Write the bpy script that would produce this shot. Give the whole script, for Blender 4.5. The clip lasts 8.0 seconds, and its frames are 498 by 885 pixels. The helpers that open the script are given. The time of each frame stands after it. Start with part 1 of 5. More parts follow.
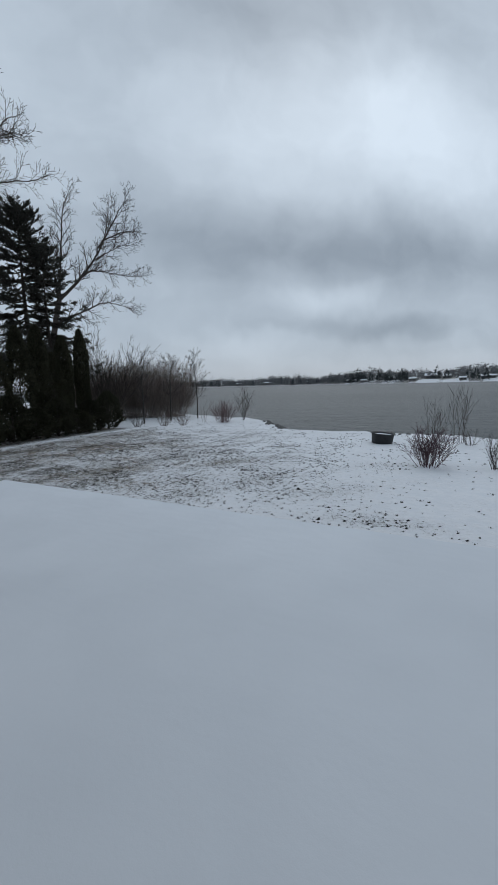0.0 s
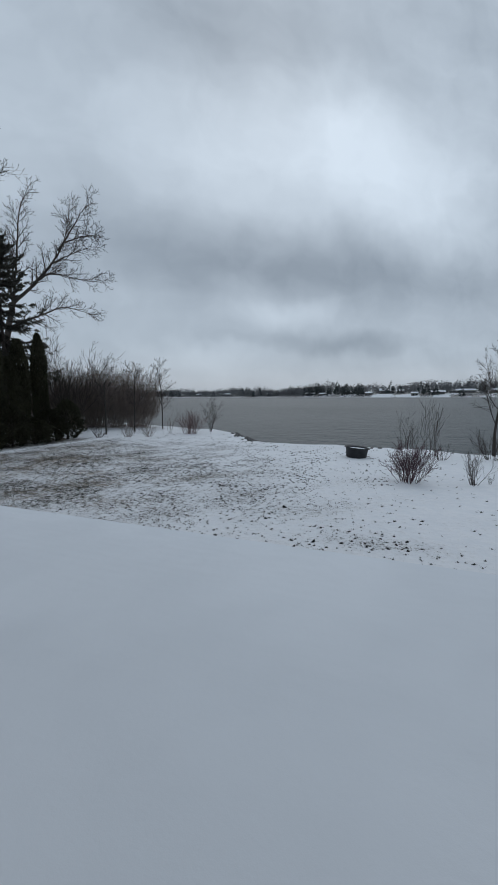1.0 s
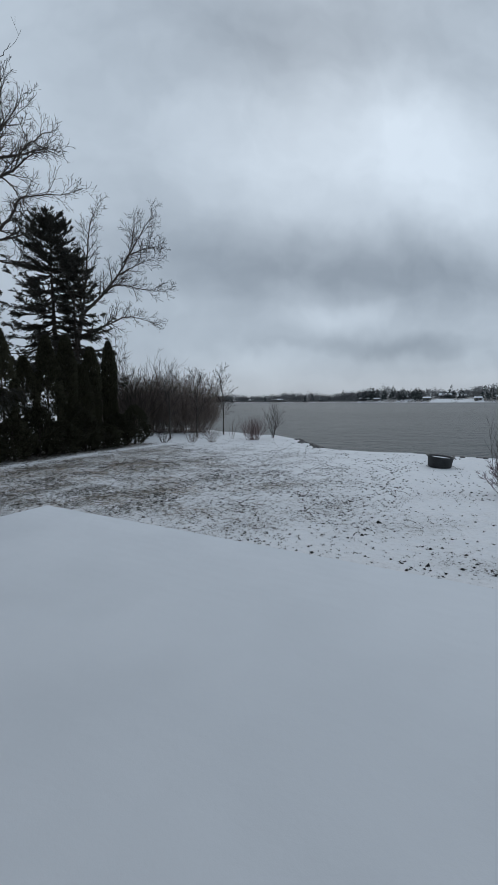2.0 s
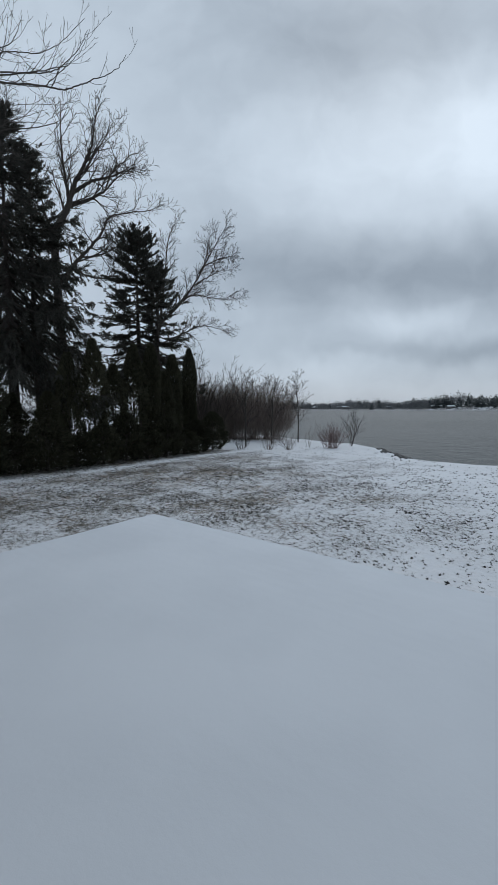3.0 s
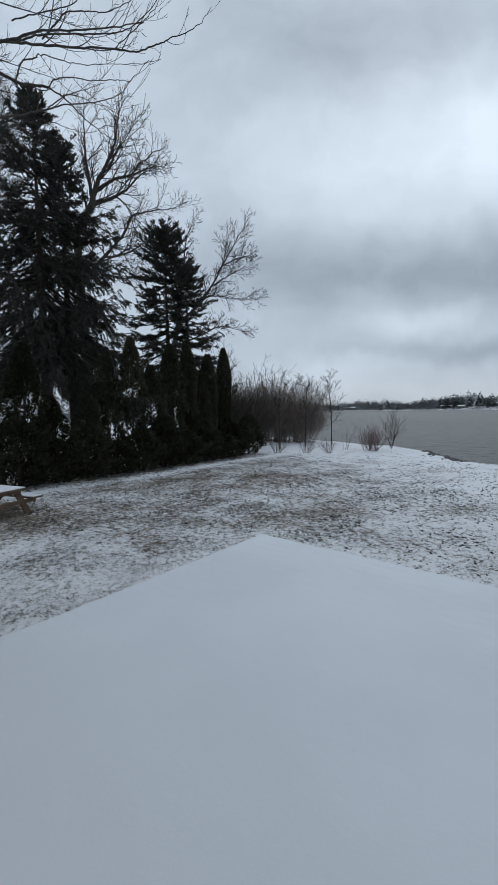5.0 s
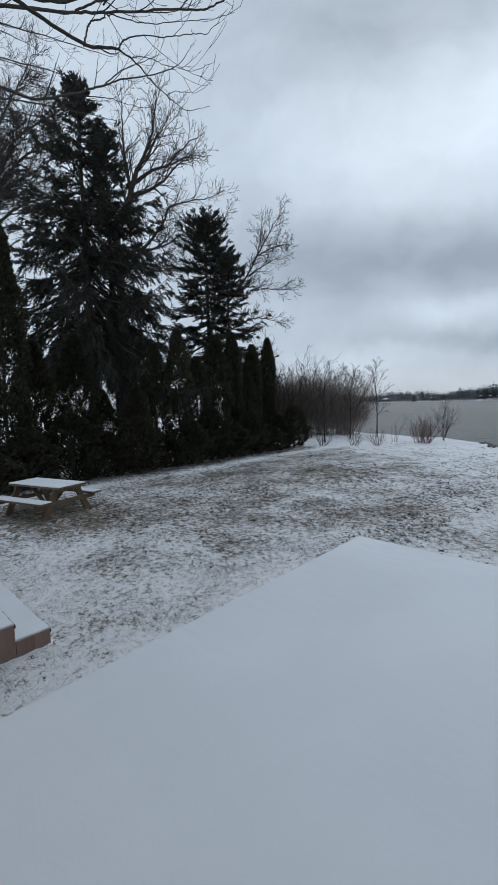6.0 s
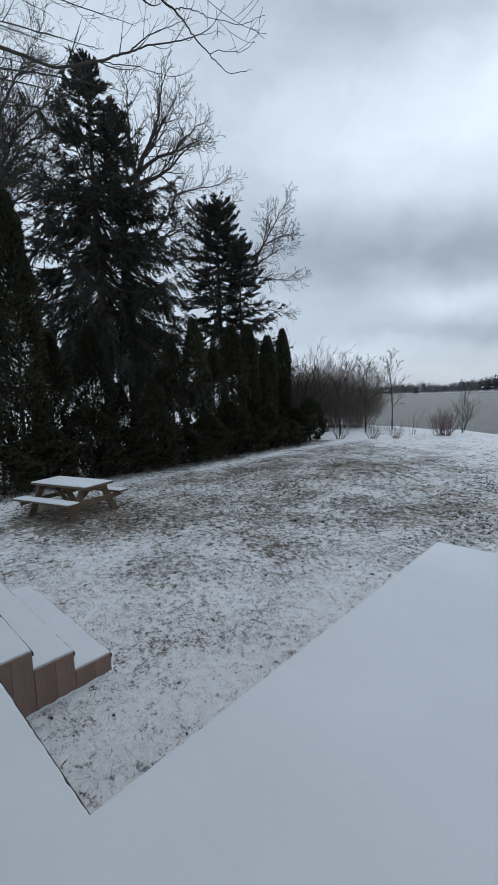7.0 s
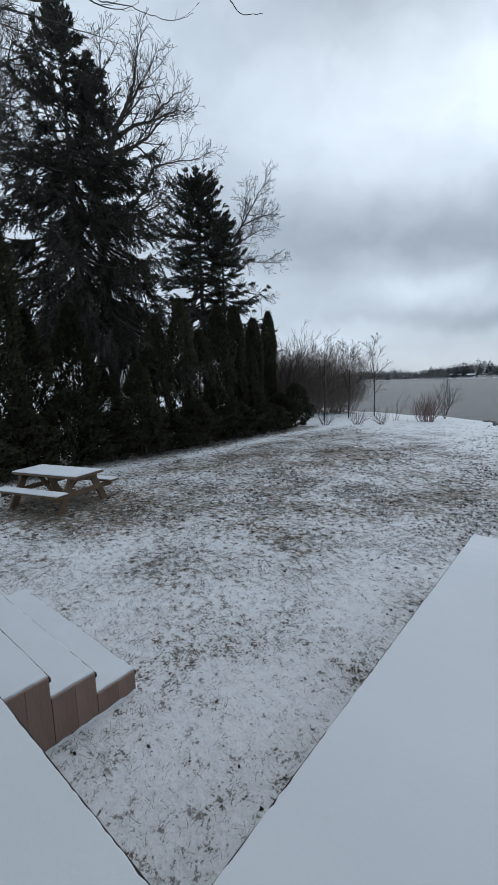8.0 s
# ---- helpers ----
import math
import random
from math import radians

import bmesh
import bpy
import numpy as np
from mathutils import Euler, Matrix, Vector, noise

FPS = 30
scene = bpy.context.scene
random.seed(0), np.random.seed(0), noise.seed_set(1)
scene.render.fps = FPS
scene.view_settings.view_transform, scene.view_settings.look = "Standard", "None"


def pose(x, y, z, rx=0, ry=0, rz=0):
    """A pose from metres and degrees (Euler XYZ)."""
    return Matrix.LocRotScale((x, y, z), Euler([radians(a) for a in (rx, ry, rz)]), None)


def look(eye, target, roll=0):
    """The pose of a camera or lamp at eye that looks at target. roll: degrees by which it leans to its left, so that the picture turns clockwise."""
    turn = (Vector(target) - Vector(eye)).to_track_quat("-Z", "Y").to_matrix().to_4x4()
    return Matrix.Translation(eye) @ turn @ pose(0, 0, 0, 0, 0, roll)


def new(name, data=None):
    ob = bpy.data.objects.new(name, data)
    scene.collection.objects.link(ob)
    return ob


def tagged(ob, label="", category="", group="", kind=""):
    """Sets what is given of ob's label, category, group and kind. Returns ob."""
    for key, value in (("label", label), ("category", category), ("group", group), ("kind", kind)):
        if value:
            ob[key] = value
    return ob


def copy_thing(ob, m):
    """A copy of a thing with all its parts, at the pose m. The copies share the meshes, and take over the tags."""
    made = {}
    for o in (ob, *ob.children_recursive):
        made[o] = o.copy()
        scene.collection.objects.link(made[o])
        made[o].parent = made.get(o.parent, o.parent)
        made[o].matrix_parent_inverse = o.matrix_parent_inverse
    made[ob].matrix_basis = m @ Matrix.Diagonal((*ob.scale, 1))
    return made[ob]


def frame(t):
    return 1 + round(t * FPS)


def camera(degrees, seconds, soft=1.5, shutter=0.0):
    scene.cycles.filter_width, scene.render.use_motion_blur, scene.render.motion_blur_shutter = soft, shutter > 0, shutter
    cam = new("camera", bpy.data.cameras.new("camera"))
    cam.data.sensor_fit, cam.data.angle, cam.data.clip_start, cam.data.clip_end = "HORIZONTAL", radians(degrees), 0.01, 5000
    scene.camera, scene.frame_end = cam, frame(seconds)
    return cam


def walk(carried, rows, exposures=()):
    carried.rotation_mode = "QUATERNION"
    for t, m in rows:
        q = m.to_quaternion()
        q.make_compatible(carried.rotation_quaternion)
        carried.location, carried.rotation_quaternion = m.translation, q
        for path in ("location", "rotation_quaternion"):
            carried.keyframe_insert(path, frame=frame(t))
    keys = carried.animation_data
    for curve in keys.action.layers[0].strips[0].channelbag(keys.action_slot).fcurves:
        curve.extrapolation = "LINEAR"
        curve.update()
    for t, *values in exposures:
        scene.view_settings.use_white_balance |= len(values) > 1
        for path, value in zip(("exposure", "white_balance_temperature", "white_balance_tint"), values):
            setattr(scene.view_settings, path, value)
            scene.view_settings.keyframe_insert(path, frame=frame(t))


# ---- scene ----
cam = camera(63.0, 8.0, 1.5)
METRES, EYE, TILT, LEAN, TURN = 6.901, 2.25, 0.0, 0.0, 28.0
ROWS = [
    (0.0, 0.0, 0.0, 0.0, -0.21, -8.05, 1.51),
    (0.5, -0.0342, 0.0373, -0.0025, -3.53, -7.31, 0.73),
    (1.0, -0.0679, 0.0802, 0.0013, -5.74, -6.56, 0.3),
    (1.5, -0.12, 0.1194, 0.0016, -3.68, -6.24, 0.54),
    (2.0, -0.1684, 0.1602, 0.0006, 1.42, -5.75, 0.46),
    (3.5, -0.3493, 0.2535, 0.0012, 11.76, -4.52, 0.21),
    (4.0, -0.4084, 0.2762, 0.0026, 9.87, -4.01, 0.55),
    (5.5, -0.6039, 0.3441, -0.001, 13.13, -4.92, 1.13),
    (6.0, -0.6656, 0.3705, -0.0053, 15.42, -5.33, 1.51),
    (6.5, -0.7294, 0.3956, -0.0036, 16.45, -5.71, 1.89),
    (7.0, -0.7837, 0.4127, -0.0033, 15.52, -6.28, 1.97),
    (7.5, -0.8309, 0.4396, -0.0044, 13.59, -7.23, 1.83),
    (8.0, -0.872, 0.4543, -0.007, 11.88, -8.41, 1.49),
]
walk(cam, [(t, pose(0, 0, EYE, TILT, LEAN, TURN) @ pose(METRES * x, METRES * y, METRES * z, 90 + pitch, roll, yaw)) for t, x, y, z, yaw, pitch, roll in ROWS],
     exposures=[(0.0, -0.25), (1.5, -0.30), (2.2, -0.26), (3.5, -0.12), (5.5, -0.06), (7.0, 0.07), (8.0, 0.11)])

# ---- light ----
SUN_EL, SUN_AZ = radians(38), radians(-20)
sun = new("sun", bpy.data.lights.new("sun", "SUN"))
sun.data.energy, sun.data.angle, sun.data.color = 0.5, radians(70), (1.0, 0.97, 0.94)
sun.matrix_world = look((0, 0, 60), (math.sin(SUN_AZ) * -40, math.cos(SUN_AZ) * -40, 60 - 40 * math.tan(SUN_EL)))


class Nodes:
    """Short hand for a node tree."""

    def __init__(self, tree):
        self.tree = tree
        tree.nodes.clear()

    def add(self, kind, ins=None, **props):
        n = self.tree.nodes.new(kind)
        for k, v in props.items():
            setattr(n, k, v)
        for k, v in (ins or {}).items():
            s = n.inputs[k]
            if isinstance(v, bpy.types.NodeSocket):
                self.tree.links.new(v, s)
            else:
                s.default_value = v
        return n

    def math(self, op, a, b=0.0, clamp=False):
        return self.add("ShaderNodeMath", {0: a, 1: b}, operation=op, use_clamp=clamp).outputs[0]

    def vmath(self, op, a, b=(0, 0, 0)):
        n = self.add("ShaderNodeVectorMath", {0: a, 1: b}, operation=op)
        return n.outputs["Value"] if op in ("LENGTH", "DISTANCE", "DOT_PRODUCT") else n.outputs[0]

    def noise(self, vec, scale, detail=3.0, rough=0.5, distortion=0.0):
        return self.add("ShaderNodeTexNoise", {"Vector": vec, "Scale": scale, "Detail": detail, "Roughness": rough, "Distortion": distortion}).outputs[0]

    def ramp(self, fac, a, b, lo=0.0, hi=1.0):
        return self.add("ShaderNodeMapRange", {0: fac, 1: a, 2: b, 3: lo, 4: hi}, interpolation_type="SMOOTHSTEP").outputs[0]

    def mix(self, fac, a, b):
        n = self.add("ShaderNodeMix", data_type="RGBA")
        for s, v in ((n.inputs[0], fac), (n.inputs[6], a), (n.inputs[7], b)):
            if isinstance(v, bpy.types.NodeSocket):
                self.tree.links.new(v, s)
            else:
                s.default_value = v if isinstance(v, (int, float)) else (*v, 1)[:4]
        return n.outputs[2]


world = bpy.data.worlds.new("overcast_sky")
scene.world = world
world.use_nodes = True
w = Nodes(world.node_tree)
# direction of the sky, turned so that y points over the lake
sky_dir = w.add("ShaderNodeMapping", {"Vector": w.vmath("NORMALIZE", w.add("ShaderNodeTexCoord").outputs["Generated"]), "Rotation": (0, 0, radians(-40))}).outputs[0]
axes = w.add("ShaderNodeSeparateXYZ", {0: sky_dir}).outputs
ahead = w.math("MAXIMUM", axes[1], 0.15)
across, up = w.math("DIVIDE", axes[0], ahead), w.math("DIVIDE", axes[2], ahead)
plane = w.add("ShaderNodeCombineXYZ", {0: across, 1: up}).outputs[0]
billow = w.add("ShaderNodeTexNoise", {"Vector": plane, "Scale": 5.0, "Detail": 3.0, "Roughness": 0.55}).outputs["Color"]
plane = w.vmath("ADD", plane, w.vmath("MULTIPLY", w.vmath("SUBTRACT", billow, (0.5, 0.5, 0.5)), (0.20, 0.12, 0.0)))
puffs = w.noise(w.vmath("MULTIPLY", plane, (1.0, 0.9, 1.0)), 6.5, 4.0, 0.52, 0.2)
wisps = w.noise(w.vmath("MULTIPLY", plane, (1.0, 3.0, 1.0)), 4.0, 3.0, 0.5, 0.2)
cover = w.math("ADD", w.math("MULTIPLY", w.math("SUBTRACT", puffs, 0.5), 0.30), w.math("MULTIPLY", w.math("SUBTRACT", wisps, 0.5), 0.18))
# the broad light and dark banks of cloud: across, up, half width, half height, weight
BANKS = [
    (0.54, 0.58, 0.54, 0.19, 0.38),
    (0.37, 0.60, 0.12, 0.10, 0.10),
    (0.58, 0.71, 0.20, 0.14, 0.25),
    (0.11, 0.58, 0.14, 0.12, 0.08),
    (0.82, 0.55, 0.24, 0.14, 0.14),
    (0.95, 0.72, 0.30, 0.25, 0.12),
    (0.18, 0.84, 0.30, 0.11, -0.12),
    (0.48, 0.335, 0.75, 0.10, -0.27),
    (0.42, 0.21, 0.16, 0.036, 0.22),
    (0.22, 0.10, 0.18, 0.035, 0.18),
    (0.58, 0.14, 0.24, 0.030, -0.26),
    (0.30, 0.045, 1.20, 0.040, 0.12),
    (-0.50, 0.70, 0.50, 0.50, 0.18),
]
for a, u, wide, tall, weight in BANKS:
    away = w.vmath("LENGTH", w.vmath("MULTIPLY", w.vmath("SUBTRACT", plane, (a, u, 0)), (1 / wide, 1 / tall, 0)))
    cover = w.math("ADD", cover, w.ramp(away, 0.0, 1.5, weight, 0.0))
cover = w.math("ADD", cover, 0.47)
cloud = w.add("ShaderNodeValToRGB", {0: cover})
for pos, col in ((0.0, (0.20, 0.255, 0.325)), (0.35, (0.335, 0.41, 0.508)), (0.6, (0.51, 0.61, 0.735)), (1.0, (0.84, 0.97, 1.11))):
    el = cloud.color_ramp.elements[0] if pos == 0.0 else (cloud.color_ramp.elements[1] if pos == 1.0 else cloud.color_ramp.elements.new(pos))
    el.position, el.color = pos, (*col, 1)
for el in cloud.color_ramp.elements:
    if el.position > 0.99:
        el.color = (0.84, 0.97, 1.11, 1)
blue = w.add("ShaderNodeTexSky", sky_type="NISHITA", sun_disc=False, sun_elevation=SUN_EL, sun_rotation=SUN_AZ)
clear = w.add("ShaderNodeBackground", {"Color": blue.outputs[0], "Strength": 0.05})
low = w.ramp(up, 0.0, 0.14, 0.35, 0.0)
grey = w.add("ShaderNodeBackground", {"Color": w.mix(low, cloud.outputs[0], (0.47, 0.495, 0.54)), "Strength": 1.0})
both = w.add("ShaderNodeMixShader", {0: 0.94, 1: clear.outputs[0], 2: grey.outputs[0]})
w.add("ShaderNodeOutputWorld", {"Surface": both.outputs[0]})

# ---- materials ----


def material(name, dark, light, rough=0.8, coarse=3.0, fine=40.0, bump=0.2, metal=0.0, vary=0.0, grain=(1, 1, 1), spec=0.3):
    """Two scales of noise between two colours, with relief. vary: how much a piece or island differs."""
    m = bpy.data.materials.new(name)
    m.use_nodes = True
    n = Nodes(m.node_tree)
    co = n.vmath("MULTIPLY", n.add("ShaderNodeTexCoord").outputs["Object"], grain)
    big, small = n.noise(co, coarse, 3.0), n.noise(co, fine, 4.0, 0.65)
    fac = n.math("ADD", n.math("MULTIPLY", big, 0.6), n.math("MULTIPLY", small, 0.5))
    if vary:
        pick = n.math("ADD", n.add("ShaderNodeObjectInfo").outputs["Random"], n.add("ShaderNodeNewGeometry").outputs["Random Per Island"])
        fac = n.math("ADD", fac, n.math("MULTIPLY", n.math("SUBTRACT", pick, 1.0), vary))
    col = n.mix(n.ramp(fac, 0.25, 0.85), dark, light)
    relief = n.add("ShaderNodeBump", {"Height": small, "Strength": bump, "Distance": 0.01})
    b = n.add("ShaderNodeBsdfPrincipled", {"Base Color": col, "Roughness": rough, "Metallic": metal, "Normal": relief.outputs[0], "Specular IOR Level": spec})
    n.add("ShaderNodeOutputMaterial", {0: b.outputs[0]})
    return m


def snow_material(name, coarse=0.9, boards=0.0):
    m = bpy.data.materials.new(name)
    m.use_nodes = True
    n = Nodes(m.node_tree)
    co = n.add("ShaderNodeNewGeometry").outputs["Position"]
    drift, lump, grit = n.noise(co, coarse, 3.0), n.noise(co, 7.0, 3.0), n.noise(co, 160.0, 2.0)
    col = n.mix(n.ramp(drift, 0.3, 0.7), (0.735, 0.77, 0.81), (0.79, 0.825, 0.865))
    height = n.math("ADD", n.math("MULTIPLY", drift, 2.0), n.math("ADD", n.math("MULTIPLY", lump, 0.25), n.math("MULTIPLY", grit, 0.03)))
    if boards:
        at = n.add("ShaderNodeSeparateXYZ", {0: co}).outputs[1]
        ridge = n.math("SINE", n.math("ADD", n.math("MULTIPLY", at, 44.9), n.math("MULTIPLY", lump, 1.5)))
        height = n.math("ADD", height, n.math("MULTIPLY", n.math("MULTIPLY", ridge, n.ramp(n.noise(co, 1.1, 2.0), 0.35, 0.7)), boards))
    relief = n.add("ShaderNodeBump", {"Height": height, "Strength": 0.35, "Distance": 0.03})
    b = n.add("ShaderNodeBsdfPrincipled", {"Base Color": col, "Roughness": 0.75, "Normal": relief.outputs[0], "Specular IOR Level": 0.2})
    n.add("ShaderNodeOutputMaterial", {0: b.outputs[0]})
    return m


def lawn_material():
    """Thin snow over dead grass; the mesh's thin_snow attribute says how much grass comes through."""
    m = bpy.data.materials.new("snowy_lawn")
    m.use_nodes = True
    n = Nodes(m.node_tree)
    co = n.add("ShaderNodeNewGeometry").outputs["Position"]
    thin = n.add("ShaderNodeAttribute", attribute_name="thin_snow").outputs["Fac"]
    lie = n.add("ShaderNodeMapping", {"Vector": co, "Rotation": (0, 0, 0.5), "Scale": (0.96, 1.05, 1.0)}).outputs[0]
    clumps, flecks, blades = n.noise(lie, 4.0, 4.0, 0.65), n.noise(lie, 12.0, 5.0, 0.68), n.noise(co, 48.0, 4.0, 0.75)
    show = n.math("ADD", n.math("MULTIPLY", clumps, 0.30), n.math("ADD", n.math("MULTIPLY", flecks, 0.50), n.math("MULTIPLY", blades, 0.42)))
    # patches a step or two wide where the snow lies thinner
    patch = n.math("SUBTRACT", n.noise(lie, 1.1, 3.0, 0.55), 0.5)
    level = n.math("SUBTRACT", n.math("SUBTRACT", 0.85, n.math("MULTIPLY", patch, 0.22)), n.math("MULTIPLY", thin, 0.32))
    mask = n.ramp(n.math("SUBTRACT", show, level), -0.022, 0.035)
    straw = n.mix(n.ramp(n.noise(co, 0.7, 3.0), 0.35, 0.65), (0.27, 0.225, 0.168), (0.385, 0.295, 0.22))
    straw = n.mix(n.ramp(thin, 0.48, 0.72), n.mix(0.62, straw, (0.045, 0.043, 0.038)), straw)
    straw = n.mix(n.math("MULTIPLY", n.ramp(flecks, 0.53, 0.63), 0.65), straw, (0.042, 0.038, 0.031))
    straw = n.mix(n.ramp(blades, 0.35, 0.65), n.mix(0.35, straw, (0.04, 0.036, 0.028)), straw)
    snow = n.mix(n.ramp(clumps, 0.3, 0.7), (0.78, 0.80, 0.83), (0.85, 0.86, 0.88))
    veil = n.math("MULTIPLY", n.ramp(n.math("SUBTRACT", show, level), -0.20, 0.02), 0.20)
    col = n.mix(mask, n.mix(veil, snow, straw), straw)
    clod = n.math("ADD", n.noise(n.vmath("ADD", lie, (31.0, 17.0, 0.0)), 7.5, 3.0, 0.6), n.math("MULTIPLY", n.math("SUBTRACT", blades, 0.5), 0.22))
    edge = n.math("SUBTRACT", clod, n.math("SUBTRACT", 0.70, n.math("MULTIPLY", thin, 0.16)))
    spots = n.ramp(edge, -0.012, 0.035)
    col = n.mix(n.math("MULTIPLY", spots, n.ramp(thin, 0.50, 0.64)), col, n.mix(n.ramp(flecks, 0.4, 0.6), (0.04, 0.036, 0.028), (0.10, 0.085, 0.062)))
    # flattened grey-green turf half sunk in the snow
    turf = n.math("ADD", n.noise(n.vmath("ADD", lie, (7.0, 53.0, 0.0)), 9.5, 5.0, 0.7), n.math("ADD", n.math("MULTIPLY", patch, 0.26), n.math("MULTIPLY", n.math("SUBTRACT", blades, 0.5), 0.60)))
    sunk = n.ramp(n.math("SUBTRACT", turf, n.math("SUBTRACT", 0.73, n.math("MULTIPLY", thin, 0.26))), -0.03, 0.08)
    sunk = n.math("MULTIPLY", sunk, n.ramp(thin, 0.30, 0.46))
    col = n.mix(n.math("MULTIPLY", sunk, 0.85), col, n.mix(n.ramp(blades, 0.4, 0.6), (0.068, 0.066, 0.059), (0.21, 0.20, 0.178)))
    height = n.math("SUBTRACT", n.math("ADD", n.math("MULTIPLY", clumps, 1.0), n.math("MULTIPLY", flecks, 0.4)), n.math("MULTIPLY", n.math("ADD", mask, sunk), 0.5))
    relief = n.add("ShaderNodeBump", {"Height": height, "Strength": 0.5, "Distance": 0.03})
    b = n.add("ShaderNodeBsdfPrincipled", {"Base Color": col, "Roughness": 0.85, "Normal": relief.outputs[0], "Specular IOR Level": 0.15})
    n.add("ShaderNodeOutputMaterial", {0: b.outputs[0]})
    return m


def water_material():
    m = bpy.data.materials.new("lake_water")
    m.use_nodes = True
    n = Nodes(m.node_tree)
    co = n.add("ShaderNodeNewGeometry").outputs["Position"]
    lie = n.add("ShaderNodeMapping", {"Vector": co, "Rotation": (0, 0, -0.6), "Scale": (0.6, 1.0, 1.0)}).outputs[0]
    ripple, swell, gust = n.noise(lie, 3.5, 4.0, 0.6), n.noise(lie, 0.7, 3.0), n.noise(lie, 0.02, 3.0)
    height = n.math("ADD", n.math("MULTIPLY", ripple, 0.4), swell)
    relief = n.add("ShaderNodeBump", {"Height": height, "Strength": 0.8, "Distance": 0.35})
    col = n.mix(n.ramp(gust, 0.35, 0.65), (0.033, 0.049, 0.056), (0.048, 0.066, 0.072))
    b = n.add("ShaderNodeBsdfPrincipled", {"Base Color": col, "Roughness": 0.42, "Normal": relief.outputs[0], "IOR": 1.33, "Specular IOR Level": 0.23})
    n.add("ShaderNodeOutputMaterial", {0: b.outputs[0]})
    return m


SNOW = snow_material("fresh_snow")
DECKSNOW = snow_material("fresh_snow_on_boards", 0.7, 0.022)
LAWN = lawn_material()
WATER = water_material()
BOARD = material("brown_composite_board", (0.23, 0.15, 0.118), (0.335, 0.228, 0.185), 0.7, 4.0, 60.0, 0.15, vary=0.25, grain=(1, 1, 0.15))
# brown board edges coloured near black, contact shade put into the colour
SHADE_EDGING = material("shade_dark_edge_board", (0.022, 0.019, 0.018), (0.045, 0.038, 0.034), 0.8, 4.0, 60.0, 0.15)
JOINT = material("dark_framing_timber", (0.02, 0.018, 0.016), (0.045, 0.04, 0.035), 0.9)
TIMBER = material("weathered_table_timber", (0.095, 0.065, 0.044), (0.185, 0.128, 0.086), 0.75, 5.0, 50.0, 0.2, vary=0.2)
IRON = material("blackened_steel", (0.024, 0.025, 0.027), (0.058, 0.06, 0.063), 0.6, 6.0, 70.0, 0.15, metal=0.3)
NEEDLES = material("spruce_needles", (0.036, 0.036, 0.032), (0.094, 0.093, 0.081), 0.85, 1.5, 9.0, 0.0, vary=0.3, spec=0.1)
CEDAR = material("arborvitae_foliage", (0.026, 0.027, 0.018), (0.072, 0.070, 0.046), 0.85, 1.2, 9.0, 0.0, vary=0.35, spec=0.1)
BARK = material("grey_brown_bark", (0.035, 0.03, 0.027), (0.085, 0.075, 0.066), 0.9, 3.0, 30.0, 0.5, vary=0.1, grain=(1, 1, 0.3))
DARKBARK = material("dark_spruce_bark", (0.032, 0.027, 0.024), (0.078, 0.065, 0.056), 0.9, 3.0, 30.0, 0.5, grain=(1, 1, 0.3))
SPRUCEBARK = material("brown_spruce_bark", (0.04, 0.031, 0.025), (0.105, 0.08, 0.064), 0.9, 3.0, 30.0, 0.5, grain=(1, 1, 0.3))
TWIG = material("grey_twigs", (0.04, 0.034, 0.032), (0.085, 0.072, 0.066), 0.9, vary=0.2)
PINKTWIG = material("pale_red_twigs", (0.12, 0.082, 0.08), (0.235, 0.165, 0.16), 0.8, vary=0.3)
REDTWIG = material("dull_red_twigs", (0.052, 0.033, 0.039), (0.11, 0.063, 0.073), 0.8, vary=0.3)
THICKET = material("brown_thicket_stems", (0.11, 0.088, 0.077), (0.235, 0.188, 0.165), 0.9, vary=0.3)
GRASS = material("dead_grass", (0.07, 0.07, 0.064), (0.235, 0.22, 0.19), 0.9, vary=0.5, spec=0.1)
LITTER = material("dead_leaves", (0.026, 0.025, 0.025), (0.07, 0.064, 0.06), 0.9, vary=0.5, spec=0.1)
STONE = material("dark_bank_stone", (0.05, 0.05, 0.052), (0.18, 0.175, 0.17), 0.85, 6.0, 40.0, 0.4, vary=0.3)
# far trees: distance haze is mixed into these paler, greyer base colours
WOODS = material("hazy_far_bare_woods", (0.135, 0.142, 0.15), (0.23, 0.236, 0.242), 0.95, 0.02, 0.3, 0.0, vary=0.1, spec=0.0)
FIRS = material("far_evergreens", (0.05, 0.06, 0.062), (0.09, 0.102, 0.10), 0.95, 0.02, 0.3, 0.0, vary=0.1, spec=0.0)
WALLPAINT = material("house_siding", (0.07, 0.066, 0.062), (0.16, 0.15, 0.14), 0.8, 1.0, 20.0, 0.1, vary=0.6)
SIDING = material("dark_house_wall", (0.10, 0.085, 0.075), (0.16, 0.14, 0.125), 0.8, 1.0, 20.0, 0.2)
PANE = material("dark_window_pane", (0.02, 0.022, 0.025), (0.05, 0.055, 0.06), 0.15, 1.0, 10.0, 0.0, spec=0.5)

# ---- mesh helpers ----


